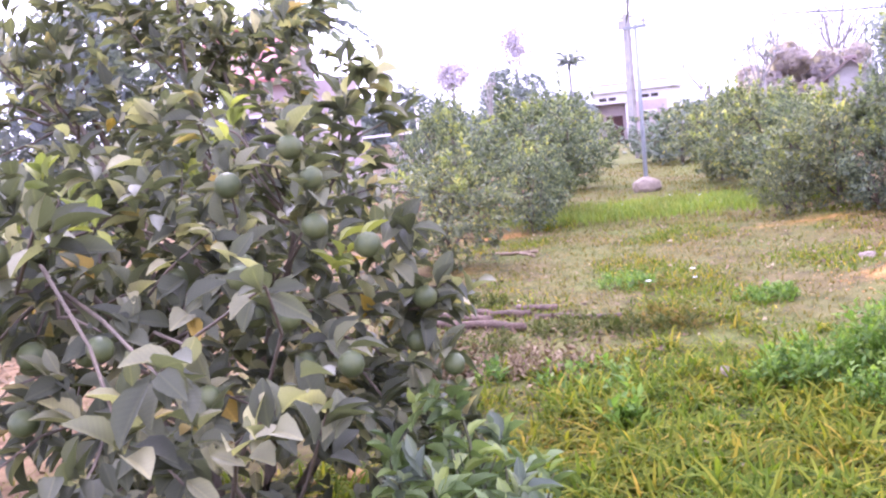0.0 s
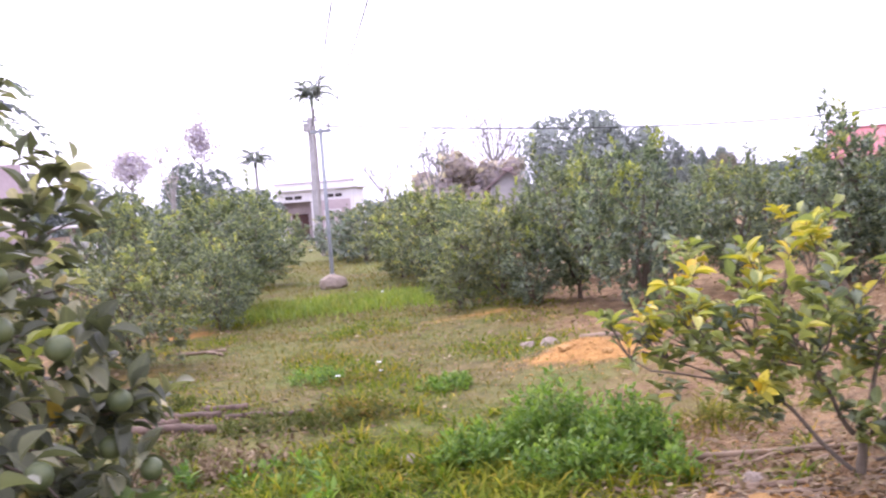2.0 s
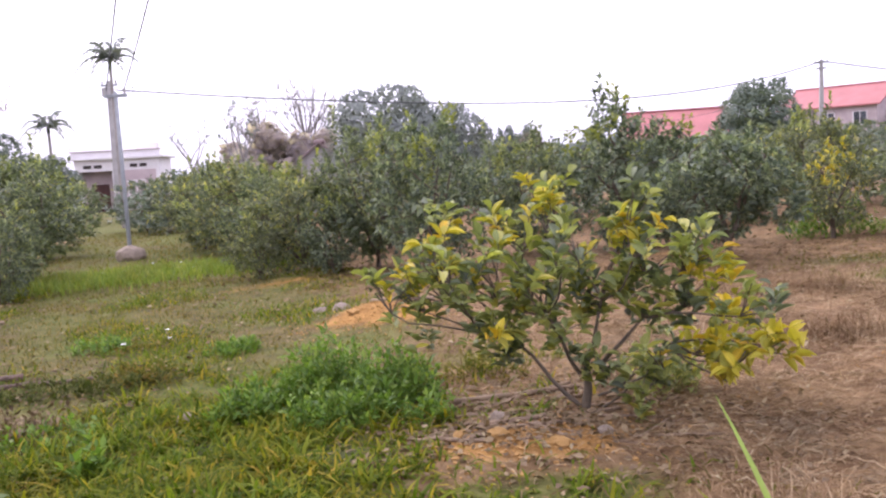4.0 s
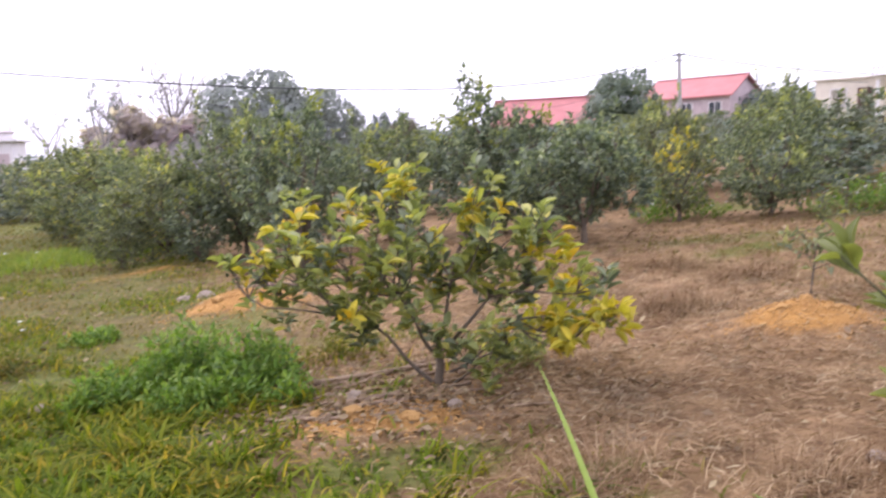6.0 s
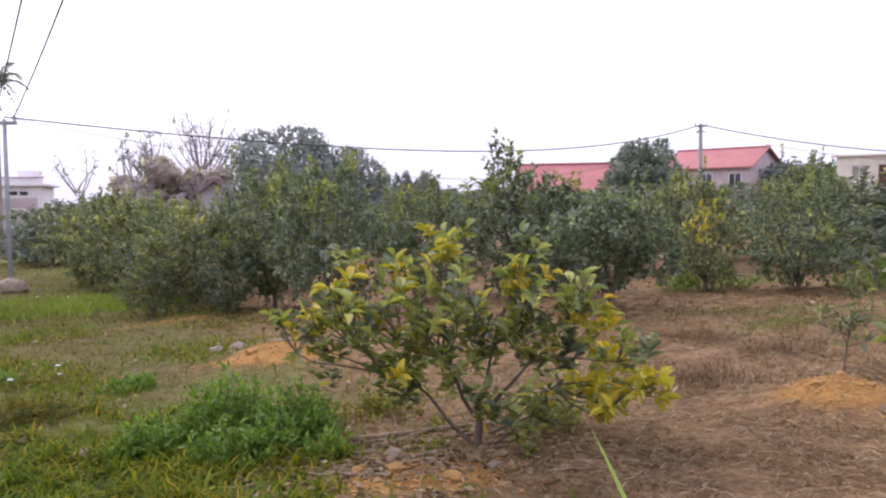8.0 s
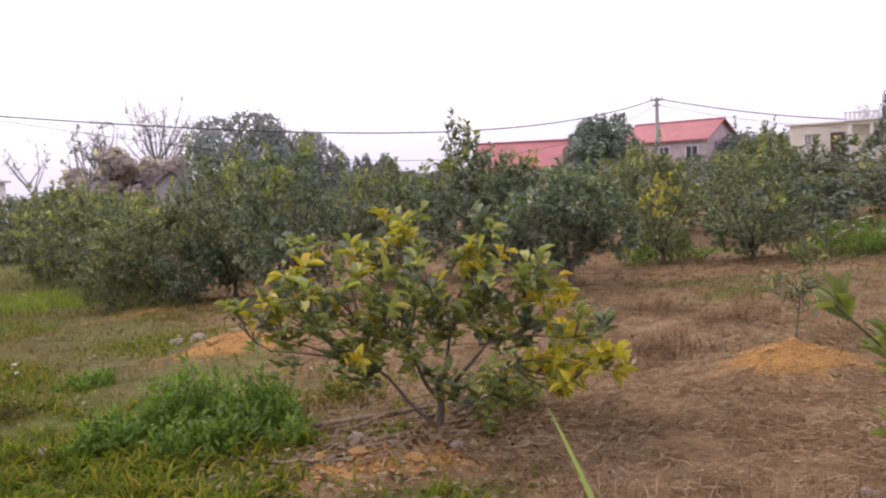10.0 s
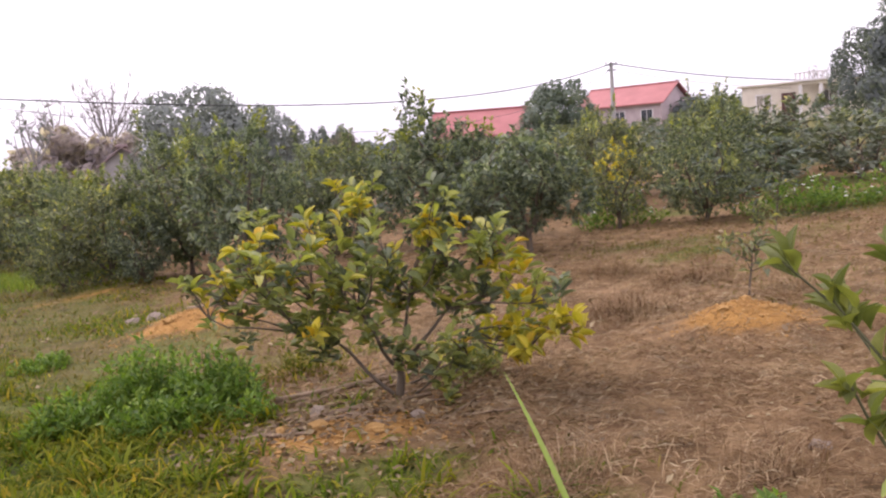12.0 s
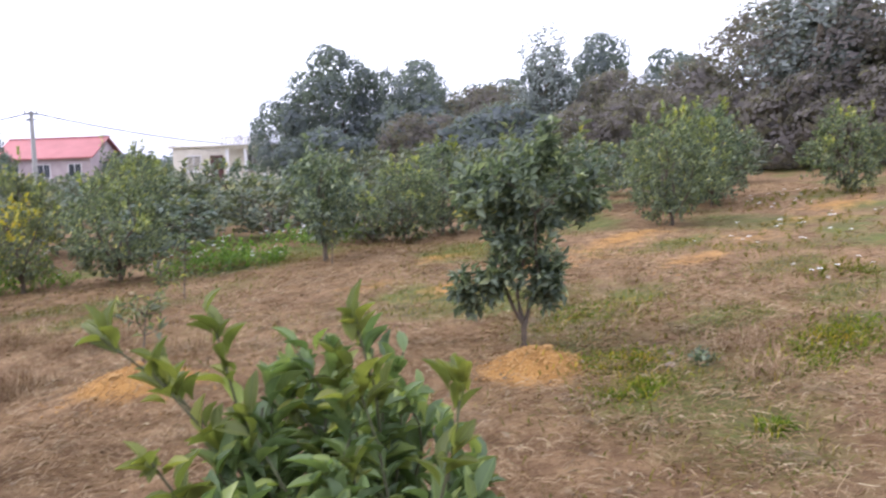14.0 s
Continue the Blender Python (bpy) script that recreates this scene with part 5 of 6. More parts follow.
log(-5.35, 7.02, -4.35, 7.12, 0.038, 1)
log(-5.2, 7.45, -4.6, 7.5, 0.033, 2)
log(-4.9, 7.7, -4.5, 7.75, 0.03, 3)
log(-4.5, 7.45, -3.8, 7.75, 0.022, 4)
log(-5.6, 7.25, -4.8, 7.25, 0.035, 5)
STICK = "thin dry stick lying among leaves"
for k, (a, b, c, d, w) in enumerate(((-0.75, 6.55, 0.1, 6.65, 0.018), (-0.6, 6.4, -0.1, 6.75, 0.013), (-0.55, 6.05, -0.2, 6.15, 0.016), (-7.4, 10.2, -6.8, 10.4, 0.025), (-7.0, 10.3, -6.6, 10.1, 0.02), (-9.3, 13.3, -8.4, 13.5, 0.025), (-2.2, 9.9, -1.6, 10.1, 0.03), (0.0, 6.3, 0.5, 6.45, 0.01), (-5.2, 5.6, -4.6, 5.9, 0.02), (-4.4, 6.3, -3.9, 6.2, 0.016), (-2.7, 5.1, -2.2, 5.3, 0.008))):
    log(a, b, c, d, w, 20 + k, "stick", STICK, M_STICK)


rng = np.random.default_rng(140)
for k in range(46):
    a, b = rng.normal(-0.3, 0.4), rng.normal(6.05, 0.24)
    turn, half = rng.normal(0.15, 0.7), rng.uniform(0.05, 0.2)
    log(a - half * math.cos(turn), b - half * math.sin(turn), a + half * math.cos(turn), b + half * math.sin(turn), rng.uniform(0.004, 0.011), 200 + k, "stick", "short broken twig among dry leaves", M_STICK)


# ------------------------------------------------------------------ far trees
def big_tree(name, label, seed, h, r, base, material, clumps=650, per=11, leaf=0.13, stems=5, lump=0.6, bark=None, thick=0.13, group="woodland trees", shell=0.65, core=420):
    """A slim or feathery tree: trunk, limbs, large leaves inside the crown and an uneven outer shell of small ones."""
    rng = np.random.default_rng(seed)
    t = thing(name, label, "tree", group=group)
    tips, dirs = crown_points(rng, clumps, h, r, base, seed, shell=shell, lump=lump, gaps=0.1)
    tu = limbs(rng, tips, h, r, stems, max(0.25, base * 0.9), thick, 14)
    part("trunk", tu.mesh("trunk", bark or M_BARK), t)
    centre = np.array([0, 0, (h + base) / 2])

    def blades_of(tips, per, leaf, twig):
        p, d, up, L, W = spray(rng, tips, np.zeros_like(tips) + np.array([0, 0, 1.0]), per, 1.0, leaf, 0.62, 0.0, twig)
        p = p + rng.normal(0, twig * 0.5, p.shape)
        out = (p - centre) / np.array([r, r, h / 2])
        out /= np.linalg.norm(out, axis=1, keepdims=True) + 1e-9
        d = rng.normal(0, 1, p.shape) + np.array([0, 0, -0.3])
        d -= (d * out).sum(1, keepdims=True) * out * 0.8
        return p, d, out + np.array([0, 0, 0.3]) + rng.normal(0, 0.95, p.shape), L, W
    inner = tips[:core]
    sets = [blades_of(tips, per, leaf, leaf * 1.7), blades_of(centre + (inner - centre) * rng.uniform(0.5, 0.84, (len(inner), 1)), 3, leaf * 2.5, leaf * 1.5)]
    p, d, up, L, W = (np.concatenate(a) for a in zip(*sets))
    part("crown", leaf_mesh("crown", LEAF_FAR, p, d, up, L, W, material), t, kind="stuff")
    return t


def billowing_tree(name, label, seed, h, r, base, material, masses=12, leaves=11000, leaf=0.14, bark=None, thick=0.13, group="woodland trees", flat=1.0):
    """A broadleaf tree whose crown is a heap of rounded leafy masses, large ones low and small ones round them."""
    rng = np.random.default_rng(seed)
    t = thing(name, label, "tree", group=group)
    c, rad = [], []
    for i in range(masses):
        a, up = 2.4 * i + rng.uniform(-0.5, 0.5), (i + 0.5) / masses
        big = r * rng.uniform(0.3, 0.5) * (1.1 - 0.3 * up)
        out = max(0.0, r * math.sqrt(max(0.05, 1 - (1.45 * up - 0.55) ** 2)) - big * 0.85) * rng.uniform(0.7, 1.1)
        c.append((math.cos(a) * out, math.sin(a) * out, base + (h - base - big) * (0.1 + 0.9 * up)))
        rad.append(big)
    for i in range(masses * 2):
        k = int(rng.integers(masses))
        v = rng.normal(0, 1, 3) + np.array([0, 0, 0.4])
        v /= np.linalg.norm(v)
        c.append(tuple(np.array(c[k]) + v * rad[k] * 0.85))
        rad.append(rad[k] * rng.uniform(0.28, 0.6))
    c, rad = np.array(c), np.array(rad)
    tu = limbs(rng, c, h * 0.8, r * 0.8, 5, max(0.25, base * 0.9), thick, masses)
    part("trunk", tu.mesh("trunk", bark or M_BARK), t)

    def shell_of(n, lo, hi, size):
        k = rng.choice(len(c), n * 3, p=rad ** 2 / (rad ** 2).sum())
        v = rng.normal(0, 1, (n * 3, 3))
        v /= np.linalg.norm(v, axis=1, keepdims=True)
        p = c[k] + v * np.array([1, 1, flat]) * (rad[k] * rng.uniform(lo, hi, n * 3))[:, None]
        buried = (np.linalg.norm(p[:, None] - c[None], axis=2) < rad[None] * 0.8 * lo).any(1)
        keep = np.flatnonzero(~buried & (p[:, 2] > 0.05))[:n]
        p, v = p[keep], v[keep]
        d = np.cross(v, rng.normal(0, 1, v.shape)) + v * 0.12
        L = size * rng.uniform(0.6, 1.3, len(p))
        return p, d, v + np.array([0, 0, 0.2]) + rng.normal(0, 0.2, v.shape), L, L * rng.uniform(0.5, 0.75, len(p))
    sets = [shell_of(leaves, 0.88, 1.17, leaf), shell_of(leaves // 6, 0.78, 0.88, leaf * 2.4)]
    p, d, up, L, W = (np.concatenate(a) for a in zip(*sets))
    part("crown", leaf_mesh("crown", LEAF_FAR, p, d, up, L, W, material), t, kind="stuff")
    return t


# woodland crowns, in the leaf colours that hold painted haze
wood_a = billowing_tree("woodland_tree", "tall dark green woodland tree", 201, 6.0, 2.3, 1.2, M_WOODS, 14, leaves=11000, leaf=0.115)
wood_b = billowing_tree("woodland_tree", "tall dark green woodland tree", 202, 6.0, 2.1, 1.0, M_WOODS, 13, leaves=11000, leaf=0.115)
wood_c = billowing_tree("woodland_tree", "brownish-green woodland tree with haze-tinted leaves", 203, 6.0, 2.4, 0.6, M_WOODS_BROWN, 16, leaves=15000, leaf=0.1)
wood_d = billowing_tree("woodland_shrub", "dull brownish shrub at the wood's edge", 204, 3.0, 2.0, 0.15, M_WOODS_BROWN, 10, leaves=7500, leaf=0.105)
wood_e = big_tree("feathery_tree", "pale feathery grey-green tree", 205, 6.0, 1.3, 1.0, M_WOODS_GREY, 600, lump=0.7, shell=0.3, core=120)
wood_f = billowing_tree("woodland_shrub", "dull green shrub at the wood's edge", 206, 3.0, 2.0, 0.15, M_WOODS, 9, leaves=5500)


def raise_to(src, first, x, y, top, r0, h0, r):
    """Stands src (or a copy of it) at a place, as tall and as wide as given."""
    z = gz(x, y)
    r = r * 1.2
    m = Matrix.Translation((x, y, z - 0.05)) @ Matrix.Rotation(radians((x * 53 + y * 31) % 360), 4, "Z") @ Matrix.Diagonal((r / r0, r / r0, (top - z) / h0, 1))
    if first:
        src.matrix_basis = m
        return src
    return copy_thing(src, m @ Matrix.Diagonal((1 / src.scale.x, 1 / src.scale.y, 1 / src.scale.z, 1)))


SRC = {"a": (wood_a, 2.3, 6.0), "b": (wood_b, 2.1, 6.0), "c": (wood_c, 2.4, 6.0), "d": (wood_d, 2.0, 3.0), "e": (wood_e, 1.3, 6.0), "f": (wood_f, 2.0, 3.0)}
used = set()
WOOD = (("a", 18.75, 36.2, 5.4, 1.4), ("b", 20.3, 34.2, 7.5, 2.1), ("a", 22.8, 32.2, 6.8, 2.2), ("b", 25.0, 33.5, 5.8, 2.2), ("c", 24.6, 28.6, 5.3, 2.4), ("a", 28.0, 32.5, 6.1, 2.4),
        ("e", 25.6, 26.3, 7.4, 1.15), ("b", 29.3, 26.4, 7.7, 1.5), ("c", 27.4, 24.2, 5.6, 2.0), ("a", 30.3, 23.0, 6.5, 2.0), ("c", 28.3, 18.2, 7.3, 2.8), ("c", 28.6, 13.8, 7.6, 2.9), ("c", 31.0, 16.0, 8.4, 2.8), ("e", 27.6, 16.0, 8.2, 1.8), ("e", 28.4, 11.6, 8.4, 1.8), 
        ("d", 20.6, 28.2, 4.0, 2.1), ("f", 22.6, 25.6, 4.2, 2.2), ("d", 23.8, 22.0, 4.0, 2.1), ("d", 25.4, 18.8, 4.2, 2.1), ("d", 26.0, 15.6, 4.4, 2.1), ("d", 26.4, 12.2, 4.4, 2.1), ("f", 18.6, 31.6, 3.6, 2.0), ("f", 21.8, 30.2, 4.6, 2.0), ("d", 26.4, 21.2, 4.8, 2.0), ("f", 20.0, 24.6, 3.0, 1.7))
for k, x, y, top, rad in WOOD:
    raise_to(SRC[k][0], k not in used, x, y, top, SRC[k][1], SRC[k][2], rad)
    used.add(k)

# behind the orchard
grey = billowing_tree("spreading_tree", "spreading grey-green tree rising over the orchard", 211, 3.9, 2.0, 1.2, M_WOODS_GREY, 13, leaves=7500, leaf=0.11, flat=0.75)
raise_to(grey, True, -6.3, 26.2, 3.95, 2.0, 3.9, 1.55)
raise_to(grey, False, -4.7, 26.8, 3.35, 2.0, 3.9, 1.2)
brown = billowing_tree("brownish_shrub", "brownish shrub with leaf colour paled by haze, beside a small hut", 212, 3.0, 1.3, 0.3, M_HAZY, 8, leaves=6000)
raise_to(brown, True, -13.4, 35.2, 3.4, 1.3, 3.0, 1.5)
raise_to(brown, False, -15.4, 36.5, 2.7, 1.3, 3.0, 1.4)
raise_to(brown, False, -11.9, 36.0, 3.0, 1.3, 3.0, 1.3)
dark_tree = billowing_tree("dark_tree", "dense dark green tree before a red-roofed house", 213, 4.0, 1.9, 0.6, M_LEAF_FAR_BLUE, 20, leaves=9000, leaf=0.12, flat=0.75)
raise_to(dark_tree, True, 7.5, 46.5, 4.6, 1.9, 4.0, 1.9)
raise_to(SRC["f"][0], False, -7.9, 70, 3.9, 2.0, 3.0, 1.0)
raise_to(SRC["f"][0], False, -6.2, 70, 3.9, 2.0, 3.0, 0.9)
raise_to(SRC["d"][0], False, -5.6, 66, 3.2, 2.0, 3.0, 1.2)
raise_to(SRC["a"][0], False, -30.0, 38.2, 4.3, 2.3, 6.0, 2.2)
raise_to(SRC["b"][0], False, -27.8, 40.0, 2.7, 2.1, 6.0, 1.6)
raise_to(SRC["a"][0], False, -36.5, 38.0, 3.5, 2.3, 6.0, 2.4)
raise_to(SRC["b"][0], False, -41.5, 37.5, 3.8, 2.1, 6.0, 2.4)
raise_to(SRC["a"][0], False, -46.0, 40.0, 3.4, 2.3, 6.0, 2.8)
raise_to(SRC["b"][0], False, -28.0, 24.0, 2.3, 2.1, 6.0, 2.0)
raise_to(SRC["b"][0], False, -12.6, 8.0, 4.2, 2.1, 6.0, 1.6)
raise_to(SRC["f"][0], False, -24.5, 55.0, 2.3, 2.0, 3.0, 2.2)
raise_to(SRC["f"][0], False, -20.0, 52.0, 1.9, 2.0, 3.0, 2.2)
raise_to(SRC["d"][0], False, -16.0, 48.0, 2.2, 2.0, 3.0, 2.2)
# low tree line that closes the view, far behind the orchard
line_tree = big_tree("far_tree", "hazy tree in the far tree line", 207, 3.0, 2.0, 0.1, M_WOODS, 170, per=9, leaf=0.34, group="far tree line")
rng = np.random.default_rng(8)
for i in range(34):
    a = radians(-48 + i * 2.6 + rng.uniform(-0.8, 0.8))
    d = rng.uniform(78, 100)
    x, y = d * math.sin(a), d * math.cos(a)
    raise_to(line_tree, i == 0, x, y, gz(x, y) + rng.uniform(2.2, 3.4), 2.0, 3.0, rng.uniform(3.0, 4.2))


def thin_tree(name, label, x, y, top, seed, crown, material, spread, leaves, bark):
    """A slim tree with bare limbs and tufts of leaves only at some ends."""
    rng = np.random.default_rng(seed)
    z = gz(x, y)
    h = top - z
    t = thing(name, label, "tree", Matrix.Translation((x, y, z - 0.05)))
    tu = Tubes(6)
    tu.add(bent((0, 0, 0), (rng.normal(0, 0.2), 0, h * 0.55), rng, 0.03, 7), np.linspace(0.11, 0.06, 7))
    ends, dirs = [], []
    for i in range(crown):
        a = rng.uniform(0, 2 * np.pi)
        start = np.array([0, 0, h * rng.uniform(0.35, 0.55)])
        end = np.array([math.cos(a) * spread * rng.uniform(0.3, 1), math.sin(a) * spread * rng.uniform(0.3, 1), h * rng.uniform(0.7, 1.0)])
        line = bent(start, end, rng, 0.06, 7)
        tu.add(line, np.linspace(0.045, 0.012, 7))
        for j in range(6 if leaves else 16):
            q = line[int(rng.integers(3, 7))]
            e = q + np.array([rng.normal(0, 0.25), rng.normal(0, 0.25), rng.uniform(0.1, 0.5)]) * spread * 0.6
            tu.add(bent(q, e, rng, 0.05, 4), [0.014, 0.011, 0.009, 0.008])
            ends.append(e)
            dirs.append((e - q) / np.linalg.norm(e - q))
    part("trunk", tu.mesh("trunk", bark), t)
    if leaves:
        p, d, up, L, W = spray(rng, np.array(ends), np.array(dirs), leaves, 1.0, 0.18, 0.6, 0.1, 0.3)
        part("crown", leaf_mesh("crown", LEAF_FAR, p, d, up, L, W, material), t, kind="stuff")


# slim reddish trees; the lilac part of their leaf colour is painted haze
red_a = big_tree("reddish_tree", "slim tree with a tuft of purplish, haze-tinted leaves", 221, 6.8, 0.85, 4.6, M_RED_LEAF, 120, leaf=0.15, shell=0.25, stems=3, lump=1.3, bark=M_PALE_BARK, thick=0.08, core=10, group="reddish trees")
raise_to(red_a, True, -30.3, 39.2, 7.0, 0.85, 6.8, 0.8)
red_b = big_tree("reddish_tree", "slim tree with an airy crown of pinkish, haze-tinted leaves", 222, 6.4, 1.3, 4.2, M_RED_LEAF, 170, leaf=0.17, shell=0.25, stems=4, lump=0.7, bark=M_PALE_BARK, thick=0.08, core=20, group="reddish trees")
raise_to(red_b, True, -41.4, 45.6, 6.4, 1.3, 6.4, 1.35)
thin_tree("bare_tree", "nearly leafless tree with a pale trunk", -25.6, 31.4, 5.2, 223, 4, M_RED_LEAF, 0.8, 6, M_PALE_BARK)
thin_tree("bare_tree", "leafless tree with thin pale twigs", -14.0, 41.0, 5.8, 224, 20, None, 2.0, 0, M_PALE_BARK)
thin_tree("bare_tree", "leafless tree with thin pale twigs", -16.6, 40.6, 5.0, 225, 16, None, 1.6, 0, M_PALE_BARK)
thin_tree("bare_tree", "sparse thin tree with few leaves", -13.3, 31.6, 3.7, 226, 7, M_WOODS_GREY, 0.9, 3, M_PALE_BARK)
thin_tree("bare_tree", "sparse thin tree with few leaves", -26.0, 52.0, 4.6, 227, 7, M_WOODS_GREY, 1.7, 3, M_PALE_BARK)
thin_tree("bare_tree", "leafless tree beside a flat-roofed house", 34.5, 74, 6.2, 228, 10, None, 1.4, 0, M_PALE_BARK)


def palm(x, y, top, trunk_r, frond, seed, label, green=None):
    """A slim areca palm: ringed trunk, green crownshaft, arching fronds with leaflets."""
    rng = np.random.default_rng(seed)
    z = gz(x, y)
    h = top - z - frond * 0.55
    t = thing("areca_palm", label, "palm tree", Matrix.Translation((x, y, z - 0.05)))
    tu = Tubes(8)
    n = 26
    k = np.linspace(0, 1, n)
    line = np.stack([0.12 * np.sin(k * 2.2) * trunk_r * 8, np.zeros(n), k * h], -1)
    tu.add(line, trunk_r * (1.15 - 0.35 * k) * (1 + 0.05 * (np.arange(n) % 2)))
    part("trunk", tu.mesh("trunk", M_PALE_BARK), t)
    sh = Tubes(8)
    sh.add(np.stack([np.full(5, line[-1][0]), np.zeros(5), h + np.linspace(-0.05, 0.5, 5)], -1), trunk_r * np.array([0.9, 1.1, 1.0, 0.7, 0.4]))
    part("crownshaft", sh.mesh("crownshaft", M_LEAF_BLUE), t, "smooth green crownshaft")
    for i in range(12):
        a = 2 * np.pi * i / 12 + rng.uniform(-0.2, 0.2)
        rise = radians((75, 20, 50, 5, 62, 35)[i % 6] + rng.uniform(-8, 8))
        s = np.linspace(0, 1, 9)
        out = np.array([math.cos(a), math.sin(a), 0])
        rib = np.array([line[-1][0], 0, h + 0.4]) + out[None] * (s * frond * 0.95 * math.cos(rise * 0.75))[:, None]
        rib[:, 2] += frond * 1.0 * (math.sin(rise) * s - 0.85 * math.cos(rise * 0.7) * s ** 2.4)
        p, d, upv, L = [], [], [], []
        for j in range(1, 9):
            for side in (-1, 1):
                for f in (0.0, 0.5):
                    q = rib[j] * (1 - f) + rib[j - 1] * f
                    p.append(q)
                    d.append(np.array([-out[1], out[0], 0]) * side + out * 0.6 + np.array([0, 0, -0.35]) + rng.normal(0, 0.1, 3))
                    upv.append((0, 0, 1.0))
                    L.append(frond * 0.30 * (1.0 - 0.06 * j))
        p, d, upv, L = map(np.array, (p, d, upv, L))
        part("frond", leaf_mesh("frond", LEAF_FAR, p, d, upv, L, L * 0.4, green or M_WOODS_GREY), t)


palm(-17.6, 30.3, 6.05, 0.065, 1.3, 231, "tall slim areca palm with a pale trunk")
palm(-31.9, 46.2, 5.1, 0.1, 1.7, 232, "slim areca palm beside the far house")
palm(-14.5, 12.9, 4.4, 0.14, 1.75, 235, "broad palm with drooping fronds beside a house", M_WOODS)
palm(-40.8, 40.6, 4.3, 0.12, 1.9, 233, "dark palm in the far tree line")
palm(-43.5, 39.0, 3.9, 0.12, 1.9, 234, "dark palm in the far tree line")


# ------------------------------------------------------------------ houses
def house_frame(name, label, x, y, z, turn, category="house"):
    return thing(name, label, category, Matrix.Translation((x, y, z)) @ Matrix.Rotation(radians(turn), 4, "Z"))


def box(name, parent, size, at, material, bevel=0.0, label="", m=None):
    return part(name, mesh_bm(name, box_bm(size, at, bevel), material), parent, label, m)


def window(parent, x, y, z, w, h, depth=0.08):
    """A framed window with a sill, set in a wall that faces -y."""
    f = bmesh.new()
    for size, at in (((w, depth, 0.07), (0, 0, h / 2)), ((w, depth, 0.07), (0, 0, -h / 2)), ((0.07, depth, h), (-w / 2, 0, 0)), ((0.07, depth, h), (w / 2, 0, 0)), ((0.05, depth, h), (0, 0, 0))):
        box_bm(size, at, 0, f)
    win = part("window", mesh_bm("window", f, M_PLASTER), parent, "white-framed window", Matrix.Translation((x, y, z)))
    box("pane", win, (w - 0.07, 0.02, h - 0.07), (0, 0.03, 0), M_GLASS)
    box("sill", win, (w + 0.2, 0.16, 0.06), (0, -0.05, -h / 2 - 0.06), M_PLASTER, 0.01)


def gable_roof(parent, length, width, eave, ridge, over, material, thick=0.12):
    """Two sloping sheets with ridge along x, eaves at y = +-width/2."""
    for s in (-1, 1):
        bm = bmesh.new()
        e, L = width / 2 + over, length / 2 + over
        drop = (ridge - eave) * over / (width / 2)
        a = [(-L, 0, ridge), (L, 0, ridge), (L, s * e, eave - drop), (-L, s * e, eave - drop)]
        low = [bm.verts.new(p) for p in a]
        high = [bm.verts.new((p[0], p[1], p[2] + thick)) for p in a]
        bm.faces.new(low if s > 0 else low[::-1])
        bm.faces.new(high[::-1] if s > 0 else high)
        for i in range(4):
            j = (i + 1) % 4
            bm.faces.new((low[i], low[j], high[j], high[i]))
        bmesh.ops.recalc_face_normals(bm, faces=bm.faces[:])
        part("roof_slope", mesh_bm("roof_slope", bm, material), parent)
    box("ridge_cap", parent, (length + 2 * over, 0.3, 0.1), (0, 0, ridge + thick + 0.02), material, 0.02)


def gable_wall(parent, x, width, eave, ridge, material, thick=0.2):
    bm = bmesh.new()
    tri = [(-width / 2, eave), (width / 2, eave), (0, ridge)]
    a = [bm.verts.new((x - thick / 2, p[0], p[1])) for p in tri]
    b = [bm.verts.new((x + thick / 2, p[0], p[1])) for p in tri]
    bm.faces.new(a[::-1])
    bm.faces.new(b)
    for i in range(3):
        j = (i + 1) % 3
        bm.faces.new((a[i], a[j], b[j], b[i]))
    bmesh.ops.recalc_face_normals(bm, faces=bm.faces[:])
    part("gable", mesh_bm("gable", bm, material), parent)


